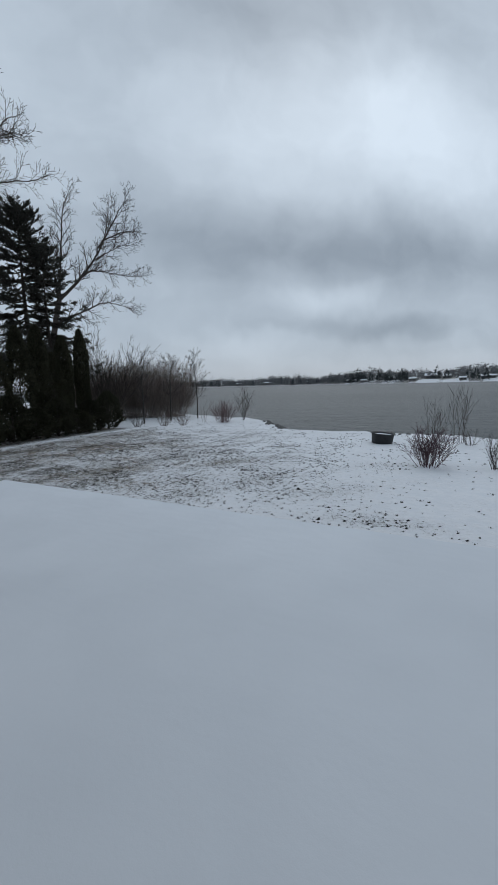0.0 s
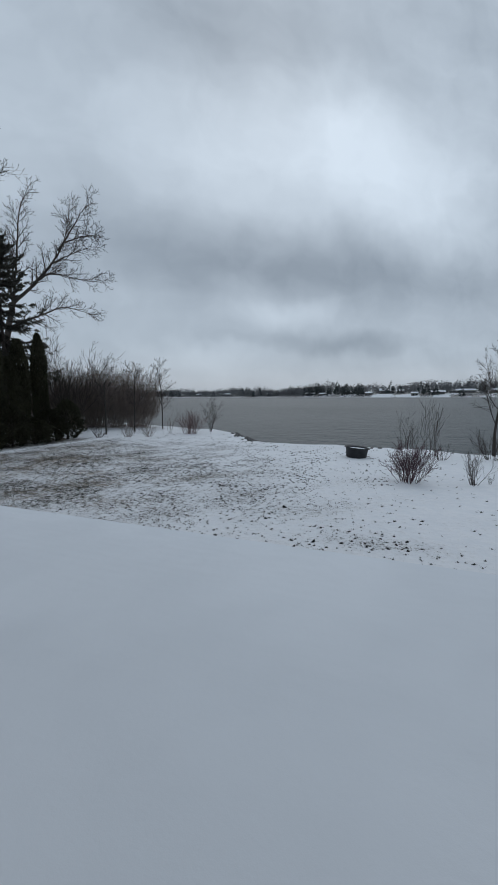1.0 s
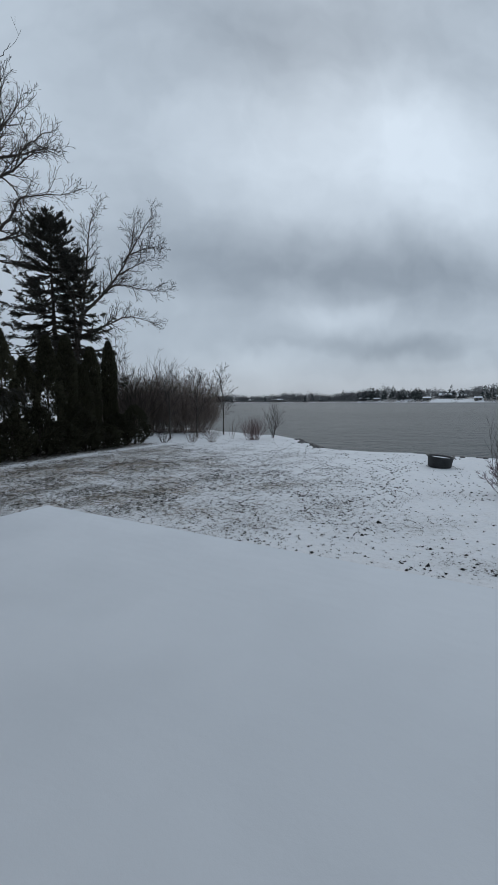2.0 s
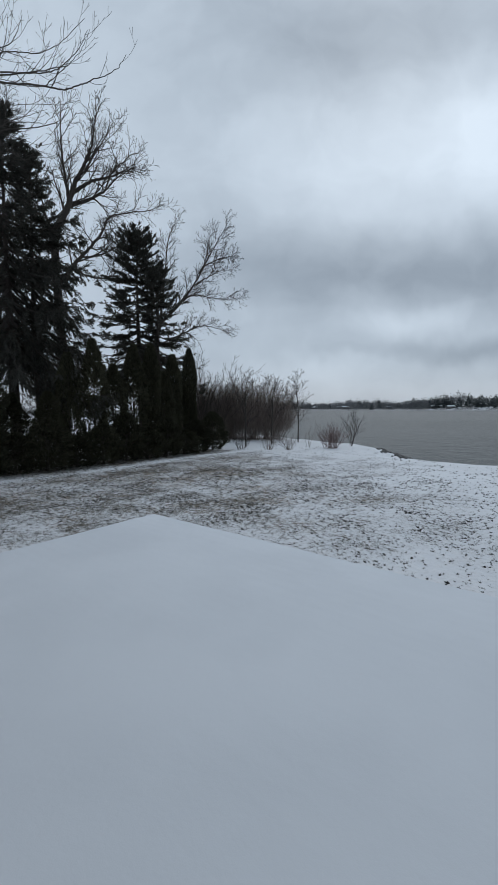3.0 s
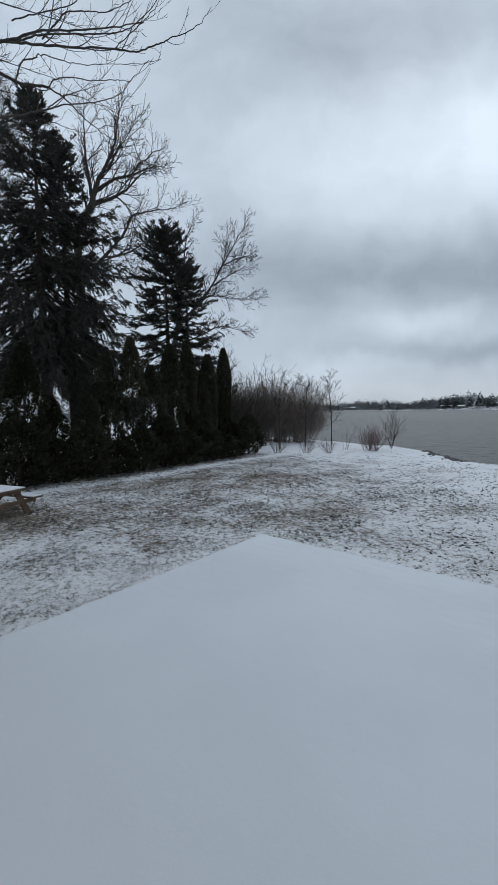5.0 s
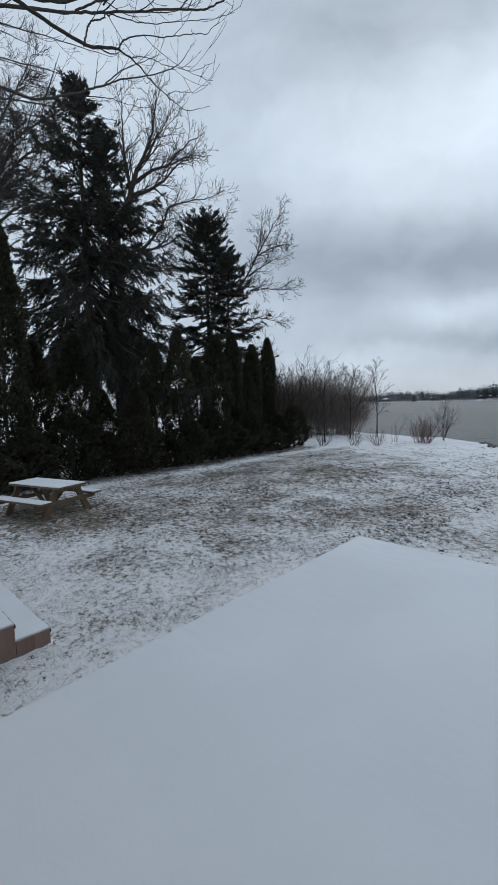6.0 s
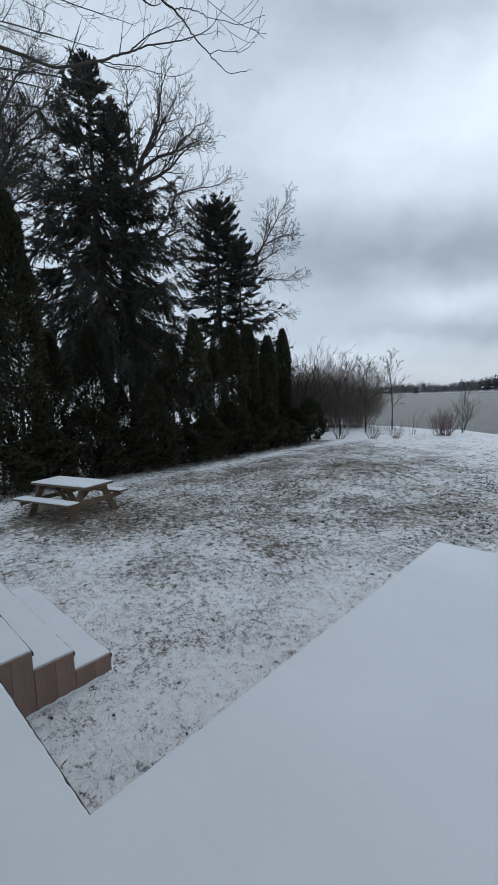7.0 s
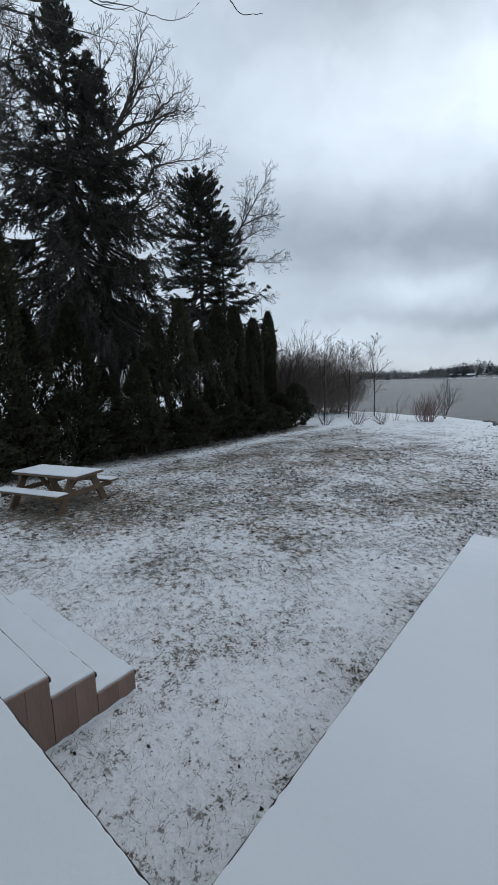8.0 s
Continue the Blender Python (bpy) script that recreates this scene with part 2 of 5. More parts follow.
def mesh_of(name, verts, faces, mat=None, smooth=False):
    """A mesh from an array of points and an array of equal-sided faces."""
    verts, faces = np.asarray(verts, np.float32), np.asarray(faces, np.int32)
    me = bpy.data.meshes.new(name)
    me.vertices.add(len(verts))
    me.vertices.foreach_set("co", verts.ravel())
    k = faces.shape[1]
    me.loops.add(faces.size)
    me.loops.foreach_set("vertex_index", faces.ravel())
    me.polygons.add(len(faces))
    me.polygons.foreach_set("loop_start", np.arange(0, faces.size, k, dtype=np.int32))
    me.polygons.foreach_set("use_smooth", np.full(len(faces), smooth))
    me.update(calc_edges=True)
    me.validate()
    if mat:
        me.materials.append(mat)
    return me


def part(name, data, mat, parent=None, label="", m=None):
    """Links a bmesh or a mesh as one object, under a thing where one is given."""
    if isinstance(data, bmesh.types.BMesh):
        me = bpy.data.meshes.new(name)
        data.to_mesh(me)
        data.free()
        data = me
    if mat and not data.materials:
        data.materials.append(mat)
    ob = new(name, data)
    if parent:
        ob.parent = parent
    if m:
        ob.matrix_basis = m
    return tagged(ob, label)


def empty(name, m, label, category, group="", kind=""):
    ob = new(name)
    ob.empty_display_size = 0.2
    ob.matrix_basis = m
    return tagged(ob, label, category, group, kind)


def box(sx, sy, sz, bevel=0.006, at=(0, 0, 0), bm=None, turn=None, segments=2):
    """A bevelled box centred on at."""
    one = bmesh.new()
    bmesh.ops.create_cube(one, size=1.0)
    bmesh.ops.scale(one, vec=(sx, sy, sz), verts=one.verts)
    if bevel:
        bmesh.ops.bevel(one, geom=one.edges[:], offset=bevel, segments=segments, affect="EDGES", profile=0.5)
    if turn:
        bmesh.ops.transform(one, matrix=turn, verts=one.verts)
    bmesh.ops.translate(one, vec=at, verts=one.verts)
    if bm is None:
        return one
    me = bpy.data.meshes.new("tmp")
    one.to_mesh(me)
    one.free()
    bm.from_mesh(me)
    bpy.data.meshes.remove(me)
    return bm


def tubes(runs, sides):
    """Tapered tubes along runs of (points, radii)."""
    vs, fs, base = [], [], 0
    ang = np.arange(sides) * 2 * np.pi / sides
    ca, sa = np.cos(ang)[None, :, None], np.sin(ang)[None, :, None]
    for pts, rad in runs:
        n = len(pts)
        d = np.gradient(pts, axis=0)
        d /= np.linalg.norm(d, axis=1, keepdims=True) + 1e-9
        ref = np.array([0.0, 0.0, 1.0]) if abs(d[0, 2]) < 0.8 else np.array([1.0, 0.0, 0.0])
        u = np.cross(d, ref)
        u /= np.linalg.norm(u, axis=1, keepdims=True) + 1e-9
        v = np.cross(d, u)
        vs.append((pts[:, None] + rad[:, None, None] * (ca * u[:, None] + sa * v[:, None])).reshape(-1, 3))
        i = np.arange(n - 1)[:, None] * sides + np.arange(sides)[None]
        j = np.arange(n - 1)[:, None] * sides + (np.arange(sides)[None] + 1) % sides
        fs.append(base + np.stack([i, j, j + sides, i + sides], -1).reshape(-1, 4))
        base += n * sides
    return np.concatenate(vs), np.concatenate(fs)


def blades(origin, way, length, width, rng, base=0):
    """Lance-shaped leaves: an array of diamonds from origin along way."""
    way = way / (np.linalg.norm(way, axis=1, keepdims=True) + 1e-9)
    side = np.cross(way, rng.normal(size=way.shape))
    side /= np.linalg.norm(side, axis=1, keepdims=True) + 1e-9
    l, h = length[:, None], width[:, None] / 2
    mid = origin + way * l * 0.45
    v = np.stack([origin, mid + side * h, origin + way * l, mid - side * h], 1).reshape(-1, 3)
    return v, base + np.arange(len(origin) * 4).reshape(-1, 4)


def unit(v):
    v = np.asarray(v, float)
    return v / (np.linalg.norm(v) + 1e-9)


def grow(rng, p, d, length, radius, depth, spec, out):
    """A branch that wanders, tapers and carries smaller branches."""
    seg = spec["seg"][depth]
    pts, dirs = [np.array(p, float)], []
    d = unit(d)
    bend = rng.normal(size=3) * spec.get("bend", 0.0) * min(depth, 2)
    for i in range(seg):
        d = unit(d + bend + rng.normal(size=3) * spec["wander"][depth] + np.array([0, 0, spec["lift"][depth]]))
        dirs.append(d)
        pts.append(pts[-1] + d * length / seg)
    pts = np.array(pts)
    s = np.linspace(0, 1, seg + 1)
    tip = spec.get("tip", 0.004)
    out[min(depth, 2)].append((pts, np.maximum(radius * (1 - s * spec.get("taper", 0.85)), tip)))
    if depth + 1 >= len(spec["seg"]):
        return
    count = spec["n"][depth]
    spin = rng.uniform(0, 6.28)
    for i in range(count):
        f = spec["from"][depth] + (1 - spec["from"][depth]) * (i + rng.uniform(0.1, 0.9)) / count
        x = f * seg
        k = min(int(x), seg - 1)
        at, dd = pts[k] + (pts[k + 1] - pts[k]) * (x - k), dirs[k]
        spin += 2.4 + rng.normal() * 0.4
        a = unit(np.cross(dd, [0.3, 0.2, 1] if abs(dd[2]) < 0.9 else [1, 0.2, 0]))
        b = np.cross(dd, a)
        lean = radians(spec["angle"][depth] * rng.uniform(0.45, 1.35))
        nd = dd * math.cos(lean) + (a * math.cos(spin) + b * math.sin(spin)) * math.sin(lean)
        l = length * spec["ratio"][depth] * (1 - 0.55 * f) * rng.uniform(0.7, 1.25)
        r = max(radius * (1 - f * 0.8) * spec.get("thin", 0.6), tip)
        grow(rng, at, nd, l, r, depth + 1, spec, out)


def bare_tree(name, at, height, spec, seed, label, trunk_r, lean=(0, 0, 1), mats=(BARK, BARK, BARK), category="tree", group=""):
    rng = np.random.default_rng(seed)
    out = ([], [], [])
    grow(rng, (0, 0, -0.1), lean, height * spec.get("trunk", 0.8), trunk_r, 0, spec, out)
    top = empty(name, pose(*at), label, category, group)
    part("trunk", mesh_of("trunk", *tubes(out[0], 8), smooth=True), mats[0], top)
    for run in out[1]:
        part("limb", mesh_of("limb", *tubes([run], 6), smooth=True), mats[1], top)
    tagged(part("crown", mesh_of("crown", *tubes(out[2], 3)), mats[2], top, "fine bare twigs"), kind="stuff")
    return top


def shrub(name, at, label, mat, seed, stems, height, spread, radius, twigs, sub=1, group="", category="shrub", wander=0.12, lift=0.05, foot=0.2, tip=0.003):
    """Many canes from one foot, each with its own twigs."""
    rng = np.random.default_rng(seed)
    spec = {"seg": [6, 3, 2][: sub + 1], "wander": [wander, 0.07, 0.08], "lift": [lift, 0.05, 0.03], "n": [twigs, 4, 0], "from": [0.2, 0.2, 0], "angle": [32, 38, 40], "ratio": [0.5, 0.55, 0.5], "tip": tip, "thin": 0.6}
    top = empty(name, pose(*at), label, category, group)
    for i in range(stems):
        out = ([], [], [])
        a, q = rng.uniform(0, 6.28), math.sqrt(rng.uniform(0, 1))
        d = (math.cos(a) * spread * q, math.sin(a) * spread * q, 1.0)
        grow(rng, (math.cos(a) * foot * q, math.sin(a) * foot * q, -0.05), d, height * rng.uniform(0.6, 1.08) * math.sqrt(1 + 0.5 * (spread * q) ** 2), radius * rng.uniform(0.7, 1.2), 0, spec, out)
        part("cane", mesh_of("cane", *tubes(out[0] + out[1] + out[2], 3)), mat, top)
    return top


# ---- ground, bank and lake ----
SHORE = [(-400, 140), (-120, 70), (-60, 44), (-35, 32), (-24, 28.5), (-16, 26.0), (-12.8, 24.2), (-11.2, 23.2), (-9.9, 21.3), (-8.8, 20.2), (-7.9, 19.1), (-7.0, 18.5), (-5.4, 18.6), (-4.0, 19.1), (-2.6, 18.3), (-1.4, 18.5), (1.2, 17.6), (2.5, 18.1), (8, 18), (40, 16), (400, -40)]
FAR = [(-3000, 1500), (-900, 900), (-560, 800), (-420, 780), (-250, 700), (-120, 600), (0, 540), (150, 500), (600, 420), (3000, 300)]
LAKE_Z = -0.85
DECK_Z, DECK_FRONT, DECK_SIDE, DECK_NOTCH = 0.60, 4.46, -7.605, 0.545


def shore(x):
    return np.interp(x, [p[0] for p in SHORE], [p[1] for p in SHORE])


def far_shore(x):
    return np.interp(x, [p[0] for p in FAR], [p[1] for p in FAR])


def smooth01(v):
    v = np.clip(v, 0, 1)
    return v * v * (3 - 2 * v)


def waves(x, y, seed, scale):
    """Cheap smooth noise from a few crossed waves, about -1 to 1."""
    rng = np.random.default_rng(seed)
    z = np.zeros_like(x)
    for i in range(7):
        a, k = rng.uniform(0, 6.28), scale * rng.uniform(0.6, 1.8)
        z = z + np.sin((x * math.cos(a) + y * math.sin(a)) * k + rng.uniform(0, 6.28))
    return z / 3.2


def ground_z(x, y):
    s = shore(x) + 0.15 * waves(x, y, 5, 2.0)
    z = 0.025 * waves(x, y, 3, 0.8) * smooth01((y + 3) / 3)
    bank = smooth01((y - s) / 1.8)
    z = z + 0.10 * np.exp(-((y - s + 0.5) / 0.8) ** 2) * waves(x, y, 9, 0.9) - 1.6 * bank - 2.5 * smooth01((y - s - 1) / 12)
    f = far_shore(x)
    return z + 4.1 * smooth01((y - f + 3) / 6) + (1.8 + 2.2 * smooth01((x + 200) / 70)) * smooth01((y - f) / 26) + 6 * smooth01((y - f) / 400)


def thin_snow(x, y):
    """0: deep snow, 1: bare grass."""
    t = 0.50 - 0.08 * smooth01((x + 8.0) / 5.0) + 0.05 * waves(x, y, 21, 0.55) + 0.08 * waves(x, y, 22, 1.9)
    # the narrow patch at x -7.85 darkens the ground as shade beside the deck
    for cx, cy, rx, ry, a in ((-13.2, 6.6, 3.0, 3.4, 0.13), (-15.2, 7.5, 1.6, 4.0, 0.18), (-10.7, 4.7, 1.2, 0.9, 0.10), (-12.6, 11.6, 3.6, 3.4, 0.23), (-14.2, 3.3, 1.35, 0.95, 0.65), (-10.8, 4.2, 1.6, 1.0, 0.05), (-8.6, 7.2, 1.4, 1.2, 0.20), (-15.2, 15.5, 2.0, 1.5, 0.2),
                              (-1.2, 6.5, 1.1, 0.32, 0.30), (-3.4, 6.2, 1.6, 0.8, -0.10), (-6.5, 8.5, 3.0, 2.8, 0.10), (-8.4, 1.2, 1.8, 1.8, 0.02), (-9.4, 2.6, 1.4, 1.3, -0.09), (-7.85, 2.4, 0.3, 1.3, 0.13), (-12.4, 2.9, 1.3, 1.2, 0.05), (-11.6, 5.2, 2.4, 2.0, 0.07), (-8.05, 0.85, 0.6, 0.6, -0.09), (-4.5, 10.0, 4.0, 3.0, 0.05), (1.2, 5.6, 2.6, 1.6, -0.30), (1.5, 10.5, 4.0, 4.5, -0.40), (-2.0, 15.0, 6.0, 3.0, -0.32), (-10.5, 20.5, 6.0, 3.5, -0.34), (-20.0, 20.0, 4.0, 4.0, -0.25)):
        t = t + a * np.exp(-(((x - cx) / rx) ** 2 + ((y - cy) / ry) ** 2))
    t = t - 0.24 * np.exp(-((x + 16.25) / 0.3) ** 2) + 0.40 * np.exp(-((x + 18.0) / 1.1) ** 2) * (y < 17)
    t = np.where(y > shore(x) - 1.2, t - 0.25, t)
    far = (y > far_shore(x) + 1.5) & ((x < -170) | (waves(x, y * 1.6, 41, 0.085) > -0.12) | (y > far_shore(x) + 24))
    return np.clip(np.where(far, 0.74, np.where((x < -19.5) | (y > shore(x) + 3), 0.2, t)), 0, 1)


def graded(lo, hi, fine_lo, fine_hi, step):
    mid = np.arange(fine_lo, fine_hi + 1e-6, step)
    def out(first, last):
        v, d = [first], step
        while abs(v[-1]) < abs(last) and (last - v[-1]) * np.sign(last - first) > 0:
            d *= 1.22
            v.append(v[-1] + d * np.sign(last - first))
        v[-1] = last
        return v[1:]
    return np.array(out(fine_lo, lo)[::-1] + list(mid) + out(fine_hi, hi))


gx, gy = graded(-3000, 3000, -20, 6, 0.2), graded(-400, 4000, -2, 29, 0.2)
gx = np.unique(np.concatenate([gx, np.arange(-200, 130, 5.0)]))
gy = np.unique(np.concatenate([gy, np.arange(430, 960, 6.0)]))
X, Y = np.meshgrid(gx, gy)
Z = ground_z(X, Y)
idx = np.arange(X.size).reshape(X.shape)
quads = np.stack([idx[:-1, :-1], idx[:-1, 1:], idx[1:, 1:], idx[1:, :-1]], -1).reshape(-1, 4)
gm = mesh_of("ground", np.stack([X, Y, Z], -1).reshape(-1, 3), quads, LAWN, True)
gm.attributes.new("thin_snow", "FLOAT", "POINT").data.foreach_set("value", thin_snow(X, Y).ravel().astype(np.float32))
ground = tagged(new("ground", gm), "lawn of dead grass under thin patchy snow, running to a lake bank", "ground", kind="structure")

lx, ly = graded(-3000, 3000, -30, 30, 6), graded(10, 4000, 16, 60, 4)
LX, LY = np.meshgrid(lx, ly)
idx = np.arange(LX.size).reshape(LX.shape)
lake = tagged(new("water", mesh_of("water", np.stack([LX, LY, np.full_like(LX, LAKE_Z)], -1).reshape(-1, 3), np.stack([idx[:-1, :-1], idx[:-1, 1:], idx[1:, 1:], idx[1:, :-1]], -1).reshape(-1, 4), WATER, True)), "grey rippled open lake water below the snowy bank", "lake", kind="structure")

# ---- deck under its snow ----


def slab(outline, z0, z1, bevel, segments=3):
    bm = bmesh.new()
    face = bm.faces.new([bm.verts.new((x, y, z0)) for x, y in outline])
    made = bmesh.ops.extrude_face_region(bm, geom=[face])
    bmesh.ops.translate(bm, vec=(0, 0, z1 - z0), verts=[v for v in made["geom"] if isinstance(v, bmesh.types.BMVert)])
    bmesh.ops.recalc_face_normals(bm, faces=bm.faces)
    edges = [e for e in bm.edges if all(abs(v.co.z - z1) < 1e-6 for v in e.verts)]
    if bevel:
        bmesh.ops.bevel(bm, geom=edges, offset=bevel, segments=segments, affect="EDGES", profile=0.5)
    return bm


WALL_Y, DECK_LEFT, DECK_RIGHT = -0.75, -11.3, 9.0
L_SHAPE = [(DECK_LEFT, WALL_Y), (DECK_RIGHT, WALL_Y), (DECK_RIGHT, DECK_FRONT), (DECK_SIDE, DECK_FRONT), (DECK_SIDE, DECK_NOTCH), (DECK_LEFT, DECK_NOTCH)]


def inset(points, d):
    (a, b), (c, _), (_, e), (f, _), (_, g), _ = points
    return [(a + d, b + d), (c - d, b + d), (c - d, e - d), (f + d, e - d), (f + d, g - d), (a + d, g - d)]


deck = empty("deck", pose(0, 0, 0), "low snow-hidden timber deck, brown composite fascia darkened for contact shade", "deck", kind="structure")
part("deck_platform", slab(inset(L_SHAPE, 0.014), 0.44, 0.584, 0), JOINT, deck)
for i, (x0, y0, x1, y1) in enumerate(((DECK_SIDE, DECK_NOTCH, DECK_SIDE, DECK_FRONT), (DECK_SIDE, DECK_FRONT, DECK_RIGHT, DECK_FRONT), (-9.18, DECK_NOTCH, DECK_SIDE, DECK_NOTCH), (DECK_LEFT, DECK_NOTCH, -11.1, DECK_NOTCH))):
    along = abs(x1 - x0) > abs(y1 - y0)
    l = max(abs(x1 - x0), abs(y1 - y0))
    # near-black fascia stands for the shadow line below the snow edge
    part("fascia_board", box(l if along else 0.024, 0.024 if along else l, 0.25, 0.004), SHADE_EDGING, deck, m=pose((x0 + x1) / 2, (y0 + y1) / 2, 0.462))
    part("skirt", box((l if along else 0.02), 0.02 if along else l, 0.42, 0.003), JOINT, deck, m=pose((x0 + x1) / 2 + (0 if along else 0.035), (y0 + y1) / 2 - (0.035 if along else 0), 0.20))


def frayed(points, step, amount, seed):
    """The outline with its edges wavering and crumbled, as snow breaks off along boards."""
    rng = np.random.default_rng(seed)
    out = []
    for (x0, y0), (x1, y1) in zip(points, points[1:] + points[:1]):
        n = max(2, int(math.hypot(x1 - x0, y1 - y0) / step))
        nx, ny = (y1 - y0) / math.hypot(x1 - x0, y1 - y0), -(x1 - x0) / math.hypot(x1 - x0, y1 - y0)
        for i in range(n):
            d = amount * (rng.uniform(-1, 1) - (1.5 if rng.uniform() < 0.07 else 0)) if i else 0
            out.append((x0 + (x1 - x0) * i / n + nx * d, y0 + (y1 - y0) * i / n + ny * d))
    return out


deck_snow = tagged(part("snow_cover", slab(frayed(inset(L_SHAPE, -0.0025), 0.035, 0.0026, 3), 0.588, DECK_Z + 0.002, 0.005, 2), DECKSNOW), "smooth unbroken fresh snow lying on the deck", "snow", kind="structure")

# never in view; nearness and height chosen to block sky from the deck snow
house_wall = tagged(part("house_wall", box(23, 0.3, 7.0, 0), SIDING, m=pose(0.0, WALL_Y - 0.16, 3.4)), "plain dark siding wall of unseen house, shading the deck snow", "wall", kind="structure")

# ---- steps ----
STEP_X0, STEP_X1 = -11.1, -9.18
steps = empty("deck_steps", pose(0, 0, 0), "three wide snow-covered steps with brown board sides beside the deck", "steps")
step_rng = np.random.default_rng(4)
for k, (front, top, going) in enumerate(((0.845, 0.475, 0.29), (1.135, 0.328, 0.29), (1.43, 0.168, 0.295))):
    tread = part("tread", box(STEP_X1 - STEP_X0 - 0.038, 0.30, 0.022, 0.004), BOARD, steps, m=pose((STEP_X0 + STEP_X1) / 2, front - 0.15, top - 0.034))
    # dark strip that draws the shade line under each tread's lip
    part("shaded_nosing", box(STEP_X1 - STEP_X0 + 0.004, 0.014, 0.03, 0.003), SHADE_EDGING, tread, "front edge darkened as lip shade", m=pose(0, 0.154, 0.003))
    rim = frayed([(-(STEP_X1 - STEP_X0) / 2 + 0.010, -0.146), ((STEP_X1 - STEP_X0) / 2 - 0.010, -0.146), ((STEP_X1 - STEP_X0) / 2 - 0.006, 0.1488), (-(STEP_X1 - STEP_X0) / 2 + 0.006, 0.1488)], 0.035, 0.003, 7 + k)
    part("snow_cover", slab(rim, 0.019, 0.038, 0.007, 2), SNOW, tread, "rounded layer of fresh snow")
    part("riser", box(STEP_X1 - STEP_X0 - 0.05, 0.02, top - 0.05, 0.003), BOARD, steps, m=pose((STEP_X0 + STEP_X1) / 2, front - 0.035, (top - 0.055) / 2 - 0.01))
    for x in (STEP_X1, STEP_X0):
        for back, wide in ((0.072, 0.1405), (0.072 + 0.144 + going / 2 - 0.145, 0.146 + going - 0.29)):
            part("side_board", box(0.022, wide, top - 0.012 + 0.06, 0.003), BOARD, steps, m=pose(x - (0.006 if x == STEP_X1 else -0.006), front - back, (top - 0.012 - 0.06) / 2))
# snow blown against the foot of the steps
run = np.array([(STEP_X1 + 0.012, 0.60 + 0.05 * i, 0.0) for i in range(17)] + [(STEP_X1 - 0.05 - 0.06 * i, 1.455, 0.0) for i in range(30)])
foot_snow = mesh_of("drifted_snow", *tubes([(run, step_rng.uniform(0.004, 0.021, len(run)))], 8), smooth=True)
part("drifted_snow", foot_snow, SNOW, steps, "low drift of snow along the foot")

# ---- picnic table ----


def picnic_table(m):
    t = empty("picnic_table", m, "weathered brown wooden picnic table with snow on top and benches", "table")
    L, W, H = 1.60, 0.70, 0.62
    for i in range(5):
        part("plank", box(L, 0.132, 0.036, 0.005), TIMBER, t, m=pose(0, -0.28 + 0.14 * i, H))
    part("snow_cover", slab(frayed([(-L / 2 + 0.012, -W / 2 + 0.012), (L / 2 - 0.012, -W / 2 + 0.012), (L / 2 - 0.012, W / 2 - 0.012), (-L / 2 + 0.012, W / 2 - 0.012)], 0.06, 0.003, 5), 0.0, 0.018, 0.006, 2), SNOW, t, "flat layer of snow", m=pose(0, 0, H + 0.023))
    for s in (-1, 1):
        for i in (0, 1):
            part("bench_plank", box(L, 0.125, 0.036, 0.005), TIMBER, t, m=pose(0, s * (0.565 + 0.13 * i), 0.375))
        part("bench_snow", box(L - 0.02, 0.25, 0.02, 0.008, segments=3), SNOW, t, "flat layer of snow", m=pose(0, s * 0.63, 0.403))
        x = s * (L / 2 - 0.17)
        part("bench_bearer", box(0.036, 1.42, 0.09, 0.004), TIMBER, t, m=pose(x, 0, 0.31))
        part("top_bearer", box(0.036, 0.66, 0.085, 0.004), TIMBER, t, m=pose(x, 0, H - 0.062))
        for q in (-1, 1):
            part("leg", box(0.04, 0.135, 0.70, 0.004, turn=pose(0, 0, 0, q * 27, 0, 0)), TIMBER, t, m=pose(x - s * 0.04, q * 0.39, 0.29))
        part("diagonal_brace", box(0.036, 0.085, 0.62, 0.004, turn=pose(0, 0, 0, 0, s * 47, 0)), TIMBER, t, m=pose(s * 0.40, 0, 0.44))
    return t


picnic_table(pose(-14.43, 3.37, 0.0, 0, 0, 17))

# ---- fire pit ----


def fire_pit(m):
    f = empty("fire_pit", m, "round black steel fire ring tilted on the snowy lawn", "fire pit")
    prof = ((0.335, 0.0), (0.36, 0.015), (0.395, 0.33), (0.43, 0.35), (0.44, 0.372), (0.43, 0.385), (0.385, 0.37), (0.37, 0.33), (0.335, 0.05))
    n = 32
    a = np.arange(n) * 2 * np.pi / n
    V = np.concatenate([np.stack([r * np.cos(a), r * np.sin(a), np.full(n, z)], -1) for r, z in prof])
    F = np.concatenate([np.stack([k * n + np.arange(n), k * n + (np.arange(n) + 1) % n, (k + 1) * n + (np.arange(n) + 1) % n, (k + 1) * n + np.arange(n)], -1) for k in range(len(prof) - 1)])
    ring = part("ring", mesh_of("ring", V, F, None, True), IRON, f)
    bm = bmesh.new()
    bmesh.ops.create_cone(bm, cap_ends=True, segments=28, radius1=0.365, radius2=0.34, depth=0.22)
    part("snow_filling", bm, SNOW, f, "snow heaped inside the ring", m=pose(0, 0, 0.22))
    for s in (-1, 1):
        b = bmesh.new()
        box(0.02, 0.12, 0.02, 0.006, (0, 0, 0), b)
        part("handle", b, IRON, ring, m=pose(s * 0.45, 0, 0.36))
    return f


fire_pit(pose(-2.63, 15.35, 0.0, -1, 5, 0))

# ---- conifers ----


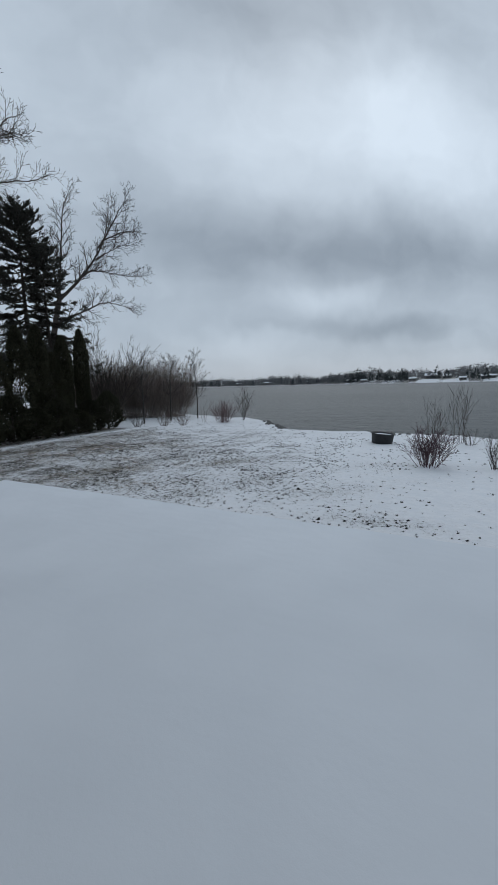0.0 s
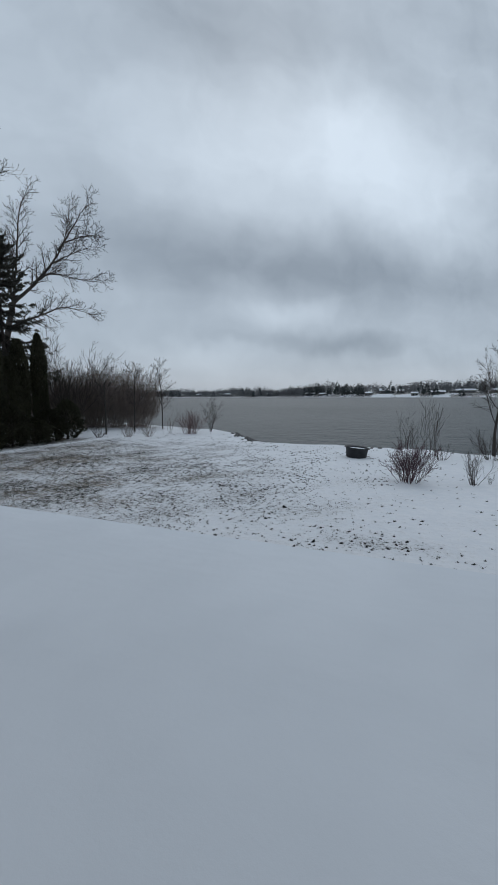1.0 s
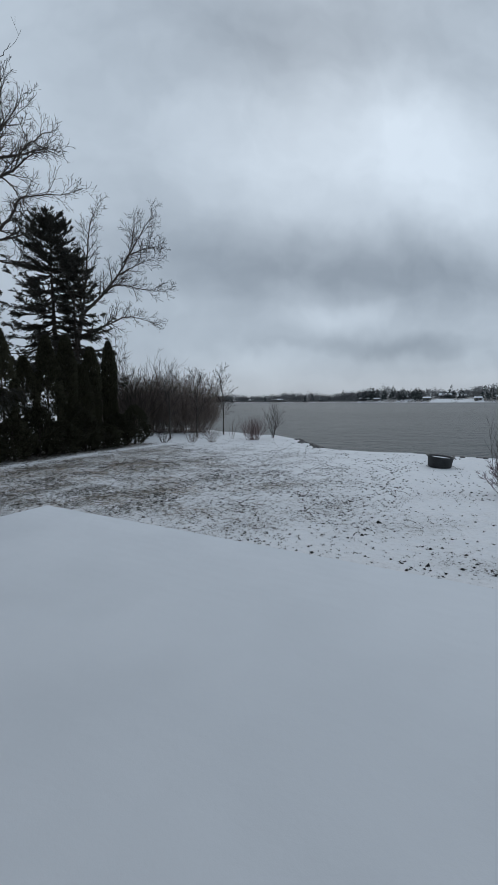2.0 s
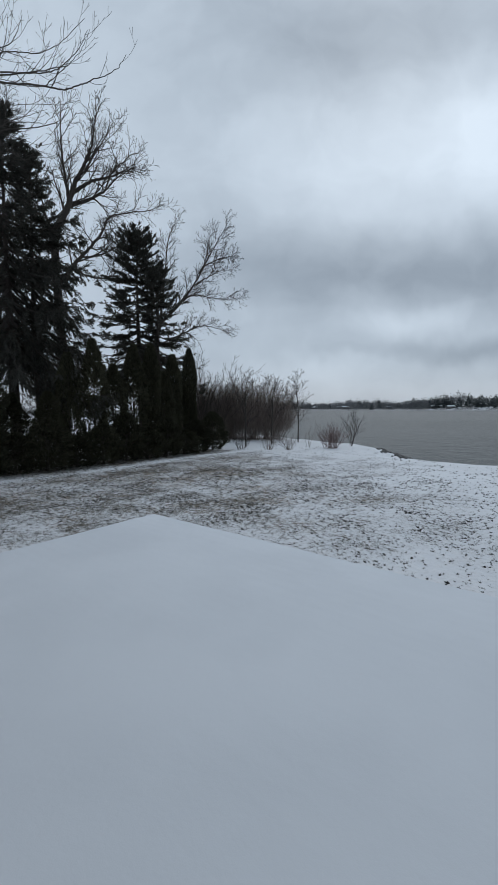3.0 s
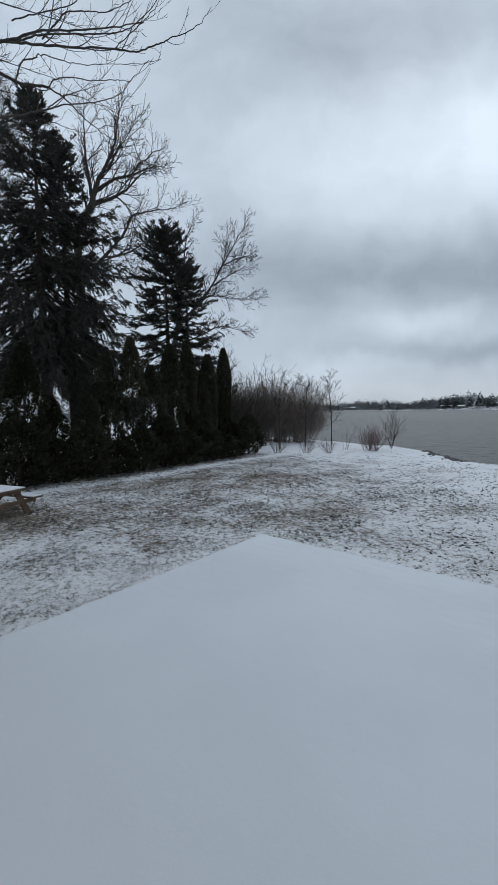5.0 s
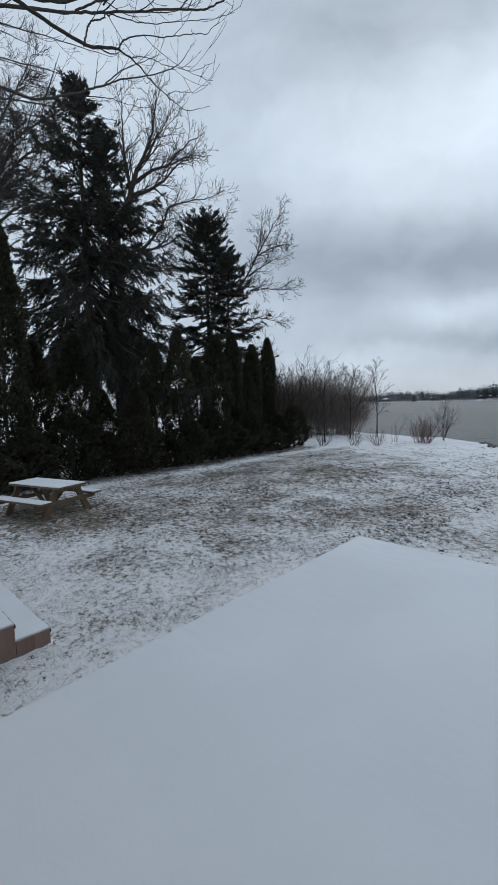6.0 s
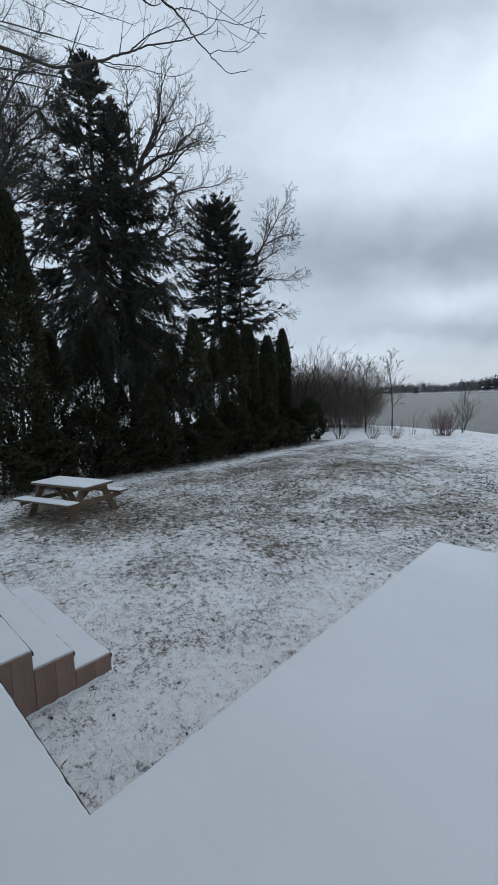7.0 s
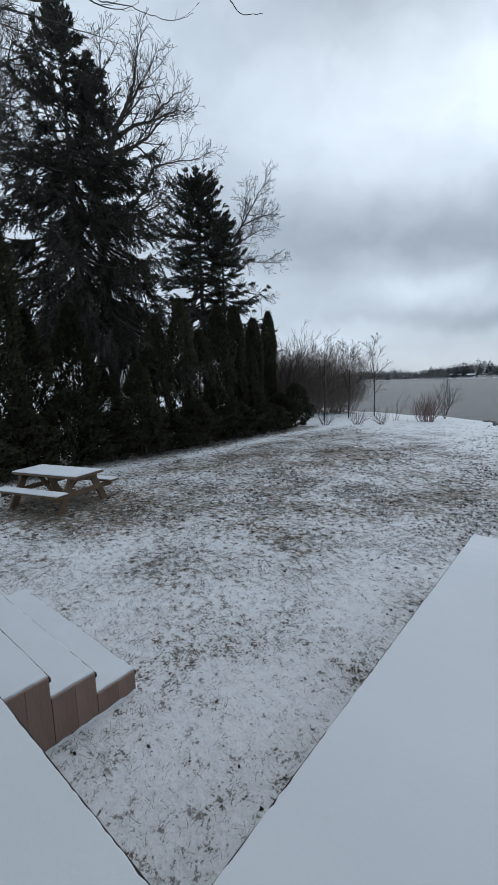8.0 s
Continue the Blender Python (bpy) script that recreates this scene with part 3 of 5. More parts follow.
def spruce(at, height, crown, seed, label, lower, step, limbs, pitch, hang, gaps, wild):
    """A trunk with loose whorls of limbs, from which needled branchlets stand out and hang. crown: metres below the tip, reach."""
    rng = np.random.default_rng(seed)
    top = empty("spruce_tree", pose(*at), label, "tree")
    zs = np.linspace(-0.2, height, 14)
    trunk = np.stack([0.10 * np.sin(zs * 0.5 + seed) * (1 - zs / height), 0.08 * np.cos(zs * 0.4) * (1 - zs / height), zs], -1)
    part("trunk", mesh_of("trunk", *tubes([(trunk, np.maximum(0.25 * (1 - zs / height), 0.02) * height / 14)], 10), smooth=True), DARKBARK, top)
    O, D, Ls, Ws, stems = [], [], [], [], []
    h, spin = lower, rng.uniform(0, 6.28)
    while h < height - 0.12:
        f = (h - lower) / (height - lower)
        reach = float(np.interp(height - h, [c[0] for c in crown], [c[1] for c in crown]))
        for j in range(limbs if f < 0.8 else limbs - 1):
            spin += 6.283 / limbs + rng.normal() * 0.35
            if f < 0.9 and rng.uniform() < gaps:
                continue
            a = spin
            tilt = radians(float(np.interp(f, (0, 0.4, 0.7, 0.9, 1), pitch)) + rng.normal() * 8)
            length = reach * rng.uniform(1 - wild, 1.12) / max(math.cos(tilt), 0.7)
            tilt = min(tilt, math.asin(min(1.0, 0.8 * (height - h) / length)))
            s = np.linspace(0, 1, 9)
            out, sidew = np.array([math.cos(a), math.sin(a), 0]), np.array([-math.sin(a), math.cos(a), 0])
            zz = length * (math.sin(tilt) * s - 0.09 * np.sin(s * 3.14) + 0.15 * s ** 3)
            base = np.array([np.interp(h, zs, trunk[:, 0]), np.interp(h, zs, trunk[:, 1]), h + rng.uniform(-0.15, 0.15)])
            pts = base + out * (length * math.cos(tilt) * s)[:, None] + sidew * (rng.normal() * 0.12 * length * s ** 2)[:, None] + np.array([0, 0, 1]) * zz[:, None]
            part("limb", mesh_of("limb", *tubes([(pts, np.maximum((0.014 + 0.014 * length) * (1 - s), 0.008))], 4), smooth=True), DARKBARK, top)
            # branchlets on both sides of the limb, hanging more the lower it stands
            m = int((11.0 * length + 4) * (0.9 + 0.6 * f) * rng.uniform(0.6, 1.15))
            knots = rng.uniform(0.15, 1.0, int(2 + 1.8 * length))
            u = np.concatenate([np.clip(rng.choice(knots, m) + rng.normal(size=m) * 0.05, 0.08, 0.98), [0.93, 0.97, 0.99]])
            m += 3
            p = np.stack([np.interp(u, s, pts[:, k]) for k in range(3)], -1)
            fwd = unit(pts[-1] - pts[5])
            long = (0.20 + 0.17 * length * (1 - u ** 2)) * rng.uniform(0.55, 1.25, m)
            sd = fwd * rng.uniform(0.5, 1.0, m)[:, None] + sidew * (rng.choice([-1, 1], m) * rng.uniform(0.1, 0.95, m))[:, None]
            low = (1 - f) ** 0.7
            sd[:, 2] += -hang * low * rng.uniform(0.1, 1.5, m) + 0.3 * f
            sd /= np.linalg.norm(sd, axis=1, keepdims=True)
            for i in range(0, m, 2):
                stems.append((np.stack([p[i], p[i] + sd[i] * long[i]]), np.array([0.009, 0.005])))
            k = np.maximum((long * 112).astype(int), 10)
            p, sd, long = np.repeat(p, k, 0), np.repeat(sd, k, 0), np.repeat(long, k)
            g = rng.uniform(0.0, 1.0, len(p))
            sag = np.zeros_like(p)
            sag[:, 2] = -hang * 0.4 * long * g ** 2 * low
            O.append(p + sd * (long * g)[:, None] + sag + rng.normal(size=p.shape) * 0.012)
            D.append(sd + sag + rng.normal(size=p.shape) * 0.42)
            Ls.append(rng.uniform(0.06, 0.13, len(p)))
            Ws.append(rng.uniform(0.022, 0.038, len(p)))
        h += step * rng.uniform(0.6, 1.4) * (1.0 if f < 0.7 else 0.62 if f < 0.85 else 0.42)
    # dead twigs on the bare lower trunk
    for i in range(70):
        a, z = rng.uniform(0, 6.28), rng.uniform(1.5, lower + 2.0)
        d = np.array([math.cos(a), math.sin(a), rng.uniform(-0.8, -0.1)]) * rng.uniform(0.4, 1.3)
        b = np.array([np.interp(z, zs, trunk[:, 0]), np.interp(z, zs, trunk[:, 1]), z])
        stems.append((np.stack([b, b + d * 0.5, b + d + np.array([0, 0, -0.15])]), np.array([0.014, 0.010, 0.006])))
    m = 520
    O.append(np.stack([trunk[-1, 0] + rng.normal(size=m) * 0.06, trunk[-1, 1] + rng.normal(size=m) * 0.06, height - rng.uniform(0, 1.5, m)], -1))
    d = rng.normal(size=(m, 3)) * 0.6
    d[:, 2] = 0.5
    D.append(d)
    Ls.append(rng.uniform(0.10, 0.24, m))
    Ws.append(rng.uniform(0.03, 0.05, m))
    tagged(part("twig_work", mesh_of("twig_work", *tubes(stems, 3)), SPRUCEBARK, top, "thin brown bare branchlets"), kind="stuff")
    V, F = blades(np.concatenate(O), np.concatenate(D), np.concatenate(Ls), np.concatenate(Ws), rng)
    tagged(part("needles", mesh_of("needles", V, F), NEEDLES, top, "dark green drooping needle sprays"), kind="stuff")
    return top


DROOPING, LAYERED = (-34, -18, 8, 30, 50), (-18, -10, 4, 18, 38)
spruce((-21.55, 8.05, 0), 14.85, ((0, 0.08), (0.6, 0.5), (1.4, 0.9), (2.0, 1.3), (3.6, 2.3), (5.8, 3.8), (8.6, 4.5), (11.0, 4.5)), 11, "tall dark green spruce with ragged drooping limbs behind the hedge", 4.9, 0.38, 6, DROOPING, 1.2, 0.14, 0.45)
spruce((-21.6, 9.15, 0), 13.4, ((0, 0.1), (0.6, 0.45), (2.0, 0.95), (4.0, 2.0), (6.0, 3.0), (9.0, 3.7)), 14, "dark green spruce with drooping limbs standing close to a taller one", 4.9, 0.46, 5, DROOPING, 1.25, 0.07, 0.42)
spruce((-23.55, 16.2, 0), 12.9, ((0, 0.4), (0.5, 0.95), (1.3, 1.5), (2.6, 2.2), (5.0, 3.1), (9.0, 3.8)), 12, "shorter dark green spruce with layered limbs behind the hedge", 4.0, 0.36, 5, LAYERED, 0.6, 0.05, 0.34)
spruce((-22.4, 16.75, 0), 10.7, ((0, 0.3), (0.8, 0.7), (2.0, 1.2), (4.0, 2.1), (7.0, 2.8)), 13, "slim dark green spruce leaning on a taller one behind the hedge", 3.8, 0.40, 5, LAYERED, 0.6, 0.08, 0.36)


def arborvitae_meshes(seed, height, radius, bare, blunt=0.42, dense=1.0):
    rng = np.random.default_rng(seed)
    n = int(2900 * height * dense)
    f = rng.uniform(0, 1, n) ** 0.9
    th = rng.uniform(0, 6.28, n)
    lump = 1 + 0.18 * np.sin(3 * th + 9 * f + seed) + 0.14 * np.sin(5 * th - 17 * f + 2 * seed) + 0.10 * np.sin(31 * f + 2 * th)
    r = radius * np.minimum(1, 0.62 + 1.6 * f) * np.minimum(1, ((1.01 - f) / blunt)) ** 0.7 * (lump if bare > 0.05 else 0.6 + 0.4 * lump)
    depth = rng.uniform(0.45, 1.0, n) ** 0.5
    hole = np.sin(4 * th + 11 * f + seed) * np.sin(3 * th - 23 * f + 2 * seed) + 0.6 * np.sin(47 * f + 6 * th)
    keep = (rng.uniform(0, 1, n) > bare * (f < 0.62) * (0.45 + 0.45 * np.sin(2 * th + seed))) & (hole < 1.45 - 0.75 * bare)
    O = np.stack([r * depth * np.cos(th), r * depth * np.sin(th), 0.05 + f * (height - 0.2)], -1)[keep]
    D = np.stack([np.cos(th), np.sin(th), np.full(n, 0.9)], -1)[keep] + rng.normal(size=(keep.sum(), 3)) * 0.5
    k = len(O)
    fol = mesh_of("foliage", *blades(O, D, rng.uniform(0.08, 0.18, k), rng.uniform(0.036, 0.07, k), rng))
    zs = np.linspace(-0.1, height * 0.9, 9)
    runs = [(np.stack([0.03 * np.sin(zs), 0.03 * np.cos(zs * 1.3), zs], -1), 0.06 * (1.05 - zs / height))]
    twig = []
    for i in range(60):
        a, z = rng.uniform(0, 6.28), rng.uniform(0.2, height * 0.85)
        l = radius * 0.8 * (1 - 0.6 * z / height)
        s = np.linspace(0, 1, 4)[:, None]
        twig.append((np.array([0, 0, z]) + s * np.array([math.cos(a), math.sin(a), 0.7]) * l, np.linspace(0.014, 0.004, 4)))
    return fol, mesh_of("trunk", *tubes(runs + twig, 6), smooth=True)


def arborvitae(kind, m):
    t = empty("arborvitae", m, "narrow dark green arborvitae in a dense hedge along the lawn", "tree", "hedge row")
    part("foliage", kind[0], CEDAR, t)
    part("trunk", kind[1], DARKBARK, t)
    return t


KINDS = [arborvitae_meshes(31, 5.0, 0.66, 0.8), arborvitae_meshes(32, 5.0, 0.64, 1.0), arborvitae_meshes(33, 5.0, 0.64, 0.6), arborvitae_meshes(34, 5.0, 0.5, 0.0, 0.24, 1.3), arborvitae_meshes(35, 2.0, 0.82, 0.45), arborvitae_meshes(36, 2.0, 0.75, 0.6), arborvitae_meshes(37, 7.4, 0.64, 0.4, 0.45, 1.4)]
# the first one, at y 1.7, is unseen and added only for its shade
HEDGE = [(-18.3, 1.7, 5.4, 1.1), (-18.0, 3.72, 7.7, 0.95), (-18.3, 4.6, 4.3, 0.85), (-18.2, 5.8, 4.6, 0.85), (-18.4, 6.7, 2.9, 0.8), (-18.2, 7.9, 3.0, 0.8), (-18.3, 8.8, 4.6, 0.8), (-18.3, 9.9, 5.3, 0.85), (-18.4, 10.9, 4.3, 0.85), (-18.4, 12.0, 5.3, 0.85), (-18.5, 13.05, 5.45, 0.8), (-18.6, 13.9, 4.2, 0.8), (-18.8, 14.7, 5.15, 0.8), (-18.9, 15.95, 5.6, 0.7)]
HEDGE += [(-17.55 - 0.04 * (i % 3) - 0.25 * (i > 10), 3.0 + 1.13 * i, 1.3 + 0.9 * ((i * 7) % 5) / 4, 0.9 + 0.08 * (i % 3)) for i in range(13)]
arb_rng = random.Random(5)
for i, (x, y, h, wide) in enumerate(HEDGE):
    low_one = h < 2.5
    t = arborvitae(KINDS[4 + i % 2] if low_one else KINDS[6] if i == 1 else KINDS[3] if i in (10, 12, 13) else KINDS[i % 3], pose(x, y, 0, 0, 0, arb_rng.uniform(0, 360)))
    t.scale = (wide, wide, h / (2.0 if low_one else 7.4 if i == 1 else 5.0))

# ---- bare trees ----
# twigs on a limb, order by order: spacing, free foot, angle, length, lift, wander
CROWN = ((0.48, 0.14, 46, 2.5, 0.06, 0.055), (0.25, 0.12, 44, 1.2, 0.05, 0.05), (0.20, 0.15, 40, 0.55, 0.03, 0.05))
REACHING = ((0.32, 0.14, 42, 0.88, 0.15, 0.05), (0.22, 0.15, 42, 0.38, 0.13, 0.06), (0.16, 0.2, 40, 0.16, 0.08, 0.06))


def sprout(rng, pts, rad, orders, tip, out):
    """Twigs along a limb, bending up towards the light, each with smaller ones."""
    gap, free, angle, size, lift, wander = orders[0]
    along = np.concatenate([[0], np.cumsum(np.linalg.norm(np.diff(pts, axis=0), axis=1))])
    long = along[-1]
    count = int(long * (1 - free) / gap + rng.uniform())
    spin = rng.uniform(0, 6.28)
    for k in range(count):
        s = free + (1 - free) * (k + rng.uniform(0.15, 0.95)) / count
        i = min(int(np.searchsorted(along, s * long)) - 1, len(pts) - 2)
        i = max(i, 0)
        q = (s * long - along[i]) / (along[i + 1] - along[i] + 1e-9)
        at, way, r = pts[i] + (pts[i + 1] - pts[i]) * q, unit(pts[i + 1] - pts[i]), rad[i] + (rad[i + 1] - rad[i]) * q
        spin += 2.4 + rng.normal() * 0.5
        a = unit(np.cross(way, [0.3, 0.2, 1] if abs(way[2]) < 0.9 else [1, 0.2, 0]))
        b = np.cross(way, a)
        lean = radians(angle * rng.uniform(0.6, 1.3))
        d = way * math.cos(lean) + (a * math.cos(spin) + b * math.sin(spin)) * math.sin(lean)
        l = min(size * (1.15 - 0.7 * s) * rng.uniform(0.55, 1.3), 0.75 * long)
        seg = 6 if len(orders) == 3 else 4 if len(orders) == 2 else 3
        run = [at]
        for j in range(seg):
            d = unit(d + rng.normal(size=3) * wander + np.array([0, 0, lift]))
            run.append(run[-1] + d * l / seg)
        run = np.array(run)
        rr = np.linspace(max(min(r * 0.62, 0.03 * l + tip), tip), tip, seg + 1)
        out.append((run, rr))
        if len(orders) > 1:
            sprout(rng, run, rr, orders[1:], tip, out)


def eased(rng, way, steps, rounds, jitter):
    """A smooth run through the given places."""
    way = np.array(way, float)
    k = np.linspace(0, len(way) - 1, steps * (len(way) - 1) + 1)
    pts = np.stack([np.interp(k, np.arange(len(way)), way[:, c]) for c in range(3)], -1)
    for turn in range(rounds):
        pts[1:-1] = (pts[:-2] + 2 * pts[1:-1] + pts[2:]) / 4
    pts[1:-1] += rng.normal(size=pts[1:-1].shape) * jitter
    return pts


def limbed_tree(at, facing, seed, label, trunk_r, trunk, limbs, tip, full=1.0):
    """A big tree with chosen limbs. Limb places: across and up from the foot, and how deep the limb reaches."""
    rng = np.random.default_rng(seed)
    top = empty("bare_tree", pose(*at, 0, 0, facing), label, "tree")
    pts = eased(rng, [(r, 0, z) for r, z in trunk], 8, 10, 0.03)
    part("trunk", mesh_of("trunk", *tubes([(pts, np.linspace(trunk_r, trunk_r * 0.65, len(pts)))], 10), smooth=True), DARKBARK, top)
    fine = []
    orders = tuple((o[0] / full, *o[1:]) for o in CROWN)
    for r0, deep, way in limbs:
        n = len(way)
        pts = eased(rng, [(r, deep * (k / (n - 1)) ** 1.3, z) for k, (r, z) in enumerate(way)], 8, 8, 0.025)
        rad = 0.014 + (r0 - 0.014) * np.linspace(1, 0, len(pts)) ** 1.25
        part("limb", mesh_of("limb", *tubes([(pts, rad)], 7), smooth=True), DARKBARK, top)
        sprout(rng, pts, rad, orders, tip, fine)
    tagged(part("crown", mesh_of("crown", *tubes(fine, 3)), DARKBARK, top, "fine bare twigs"), kind="stuff")


limbed_tree((-32.5, 16.0, 0), 61.7, 41, "large leafless deciduous tree with thick arching limbs behind the spruces", 0.40, ((0, -0.2), (0.1, 5), (-0.2, 11), (-0.3, 15.2)), (
    (0.27, -1.0, ((-0.3, 15.1), (0.8, 17.0), (1.1, 18.4), (1.75, 19.6), (2.5, 21.3), (2.75, 22.9), (2.85, 24.6))), (0.16, 1.0, ((0.9, 17.2), (2.35, 18.0), (3.53, 19.05), (4.4, 20.4), (6.0, 21.2))), (0.15, 1.5, ((1.15, 18.2), (2.6, 19.5), (3.95, 20.15), (5.5, 21.4), (7.0, 21.6))),
    (0.17, 0.5, ((-0.4, 10.9), (0.86, 12.8), (1.95, 14.2), (3.0, 15.5), (3.5, 17.0), (5.1, 17.6), (6.8, 18.05), (8.0, 18.9)))) + ((0.07, 1.0, ((2.4, 18.05), (3.2, 17.7), (3.7, 16.9), (3.6, 15.9))), (0.14, -2.0, ((0.85, 17.4), (0.56, 19.3), (0.42, 21.2), (0.5, 22.9))),
    (0.08, 0.5, ((2.0, 19.9), (2.8, 21.4), (3.7, 23.0), (4.2, 24.2))), (0.08, 0.8, ((3.9, 20.2), (5.2, 21.8), (6.0, 22.5))), (0.18, 3.0, ((-0.2, 13.5), (-0.9, 17.0), (-1.5, 21.0))), (0.18, 0.5, ((-0.2, 14.5), (-2.4, 17.6), (-3.6, 21.5))), (0.10, 2.0, ((1.5, 13.6), (3.2, 14.2), (4.6, 15.5), (5.6, 16.6))), (0.09, 2.5, ((0.8, 12.7), (2.5, 12.3), (4.2, 13.0), (5.6, 14.2)))), 0.0105)
limbed_tree((-40.7, 33.6, 0), 47.5, 42, "tall leafless tree with wide spreading limbs behind the hedge", 0.42, ((-2.8, -0.2), (-2.6, 5), (-2.0, 9.0), (-1.2, 12.4)), (
    (0.20, 1.0, ((-1.2, 12.4), (0.9, 14.5), (2.8, 17.0), (4.1, 19.3), (4.7, 21.6), (5.0, 24.6))), (0.10, -1.0, ((3.5, 18.4), (5.05, 20.9), (6.2, 22.9), (7.1, 24.3))), (0.09, 1.0, ((4.0, 19.3), (6.4, 20.7), (8.6, 21.1))), (0.09, 2.0, ((2.9, 17.1), (5.5, 18.9), (7.8, 20.2))),
    (0.13, -0.5, ((1.0, 14.7), (2.2, 15.8), (3.6, 15.9), (5.5, 15.5), (8.9, 15.4))), (0.13, 0.8, ((-1.8, 9.8), (1.6, 11.4), (3.6, 12.5), (6.0, 12.2), (7.6, 11.4))), (0.15, -1.0, ((-1.2, 12.2), (-0.5, 18.0), (0.0, 22.3), (1.2, 24.6))), (0.16, 4.0, ((-1.2, 11.5), (-1.6, 16.0), (-2.6, 21.0)))), 0.0125, 1.05)
limbed_tree((-33.5, 7.0, 0), 70.0, 44, "large leafless tree with spreading limbs behind the tall spruce", 0.38, ((0, -0.2), (0.1, 5), (0.1, 10), (0.2, 12.5)), (
    (0.13, 0.5, ((0.2, 11.6), (1.4, 15.2), (3.0, 17.5), (4.3, 18.4), (5.6, 19.6))), (0.10, -1.0, ((0.2, 11.7), (2.0, 15.4), (3.2, 15.9), (4.9, 17.5))), (0.12, 1.0, ((0.0, 12.3), (1.8, 19.0), (3.1, 21.8), (3.9, 24.0))), (0.12, 2.0, ((0.3, 12.4), (2.6, 18.7), (4.8, 20.8), (6.2, 22.6))),
    (0.10, -2.0, ((0.4, 12.2), (2.5, 14.2), (4.2, 14.8), (6.0, 14.4))), (0.12, 0.0, ((0.1, 12.0), (-1.6, 16.0), (-2.2, 21.0))), (0.10, 3.0, ((0.1, 11.0), (-2.5, 13.5), (-4.5, 17.0)))), 0.0095, 1.5)
SMALL = {"seg": [8, 5, 4, 3], "wander": [0.03, 0.05, 0.06, 0.06], "lift": [0.03, 0.05, 0.04, 0.02], "n": [13, 7, 4, 0], "from": [0.3, 0.2, 0.15, 0], "angle": [42, 40, 40, 0], "bend": 0.04, "ratio": [0.5, 0.55, 0.6, 0], "tip": 0.0055, "trunk": 0.92, "thin": 0.55}
for i, (x, y, h, lab) in enumerate(((-17.0, 24.2, 4.5, "slim leafless sapling standing by the lake bank"), (-17.6, 21.9, 4.2, "young leafless tree with a pale trunk by the thicket"), (-17.9, 19.6, 4.2, "young leafless tree with a pale trunk near the hedge"))):
    bare_tree("sapling", (x, y, 0), h, SMALL, 50 + i, lab, 0.048, group="saplings by the bank")
FORK = {"seg": [6, 7, 5, 4], "wander": [0.03, 0.05, 0.06, 0.06], "lift": [0.04, 0.08, 0.05, 0.03], "n": [12, 10, 6, 0], "from": [0.38, 0.15, 0.15, 0], "angle": [50, 42, 40, 0], "ratio": [0.7, 0.5, 0.55, 0], "tip": 0.0045, "trunk": 0.85, "thin": 0.5}
bare_tree("ornamental_tree", (2.05, 17.4, 0), 3.75, FORK, 61, "small leafless ornamental tree with a round crown by the water", 0.065)


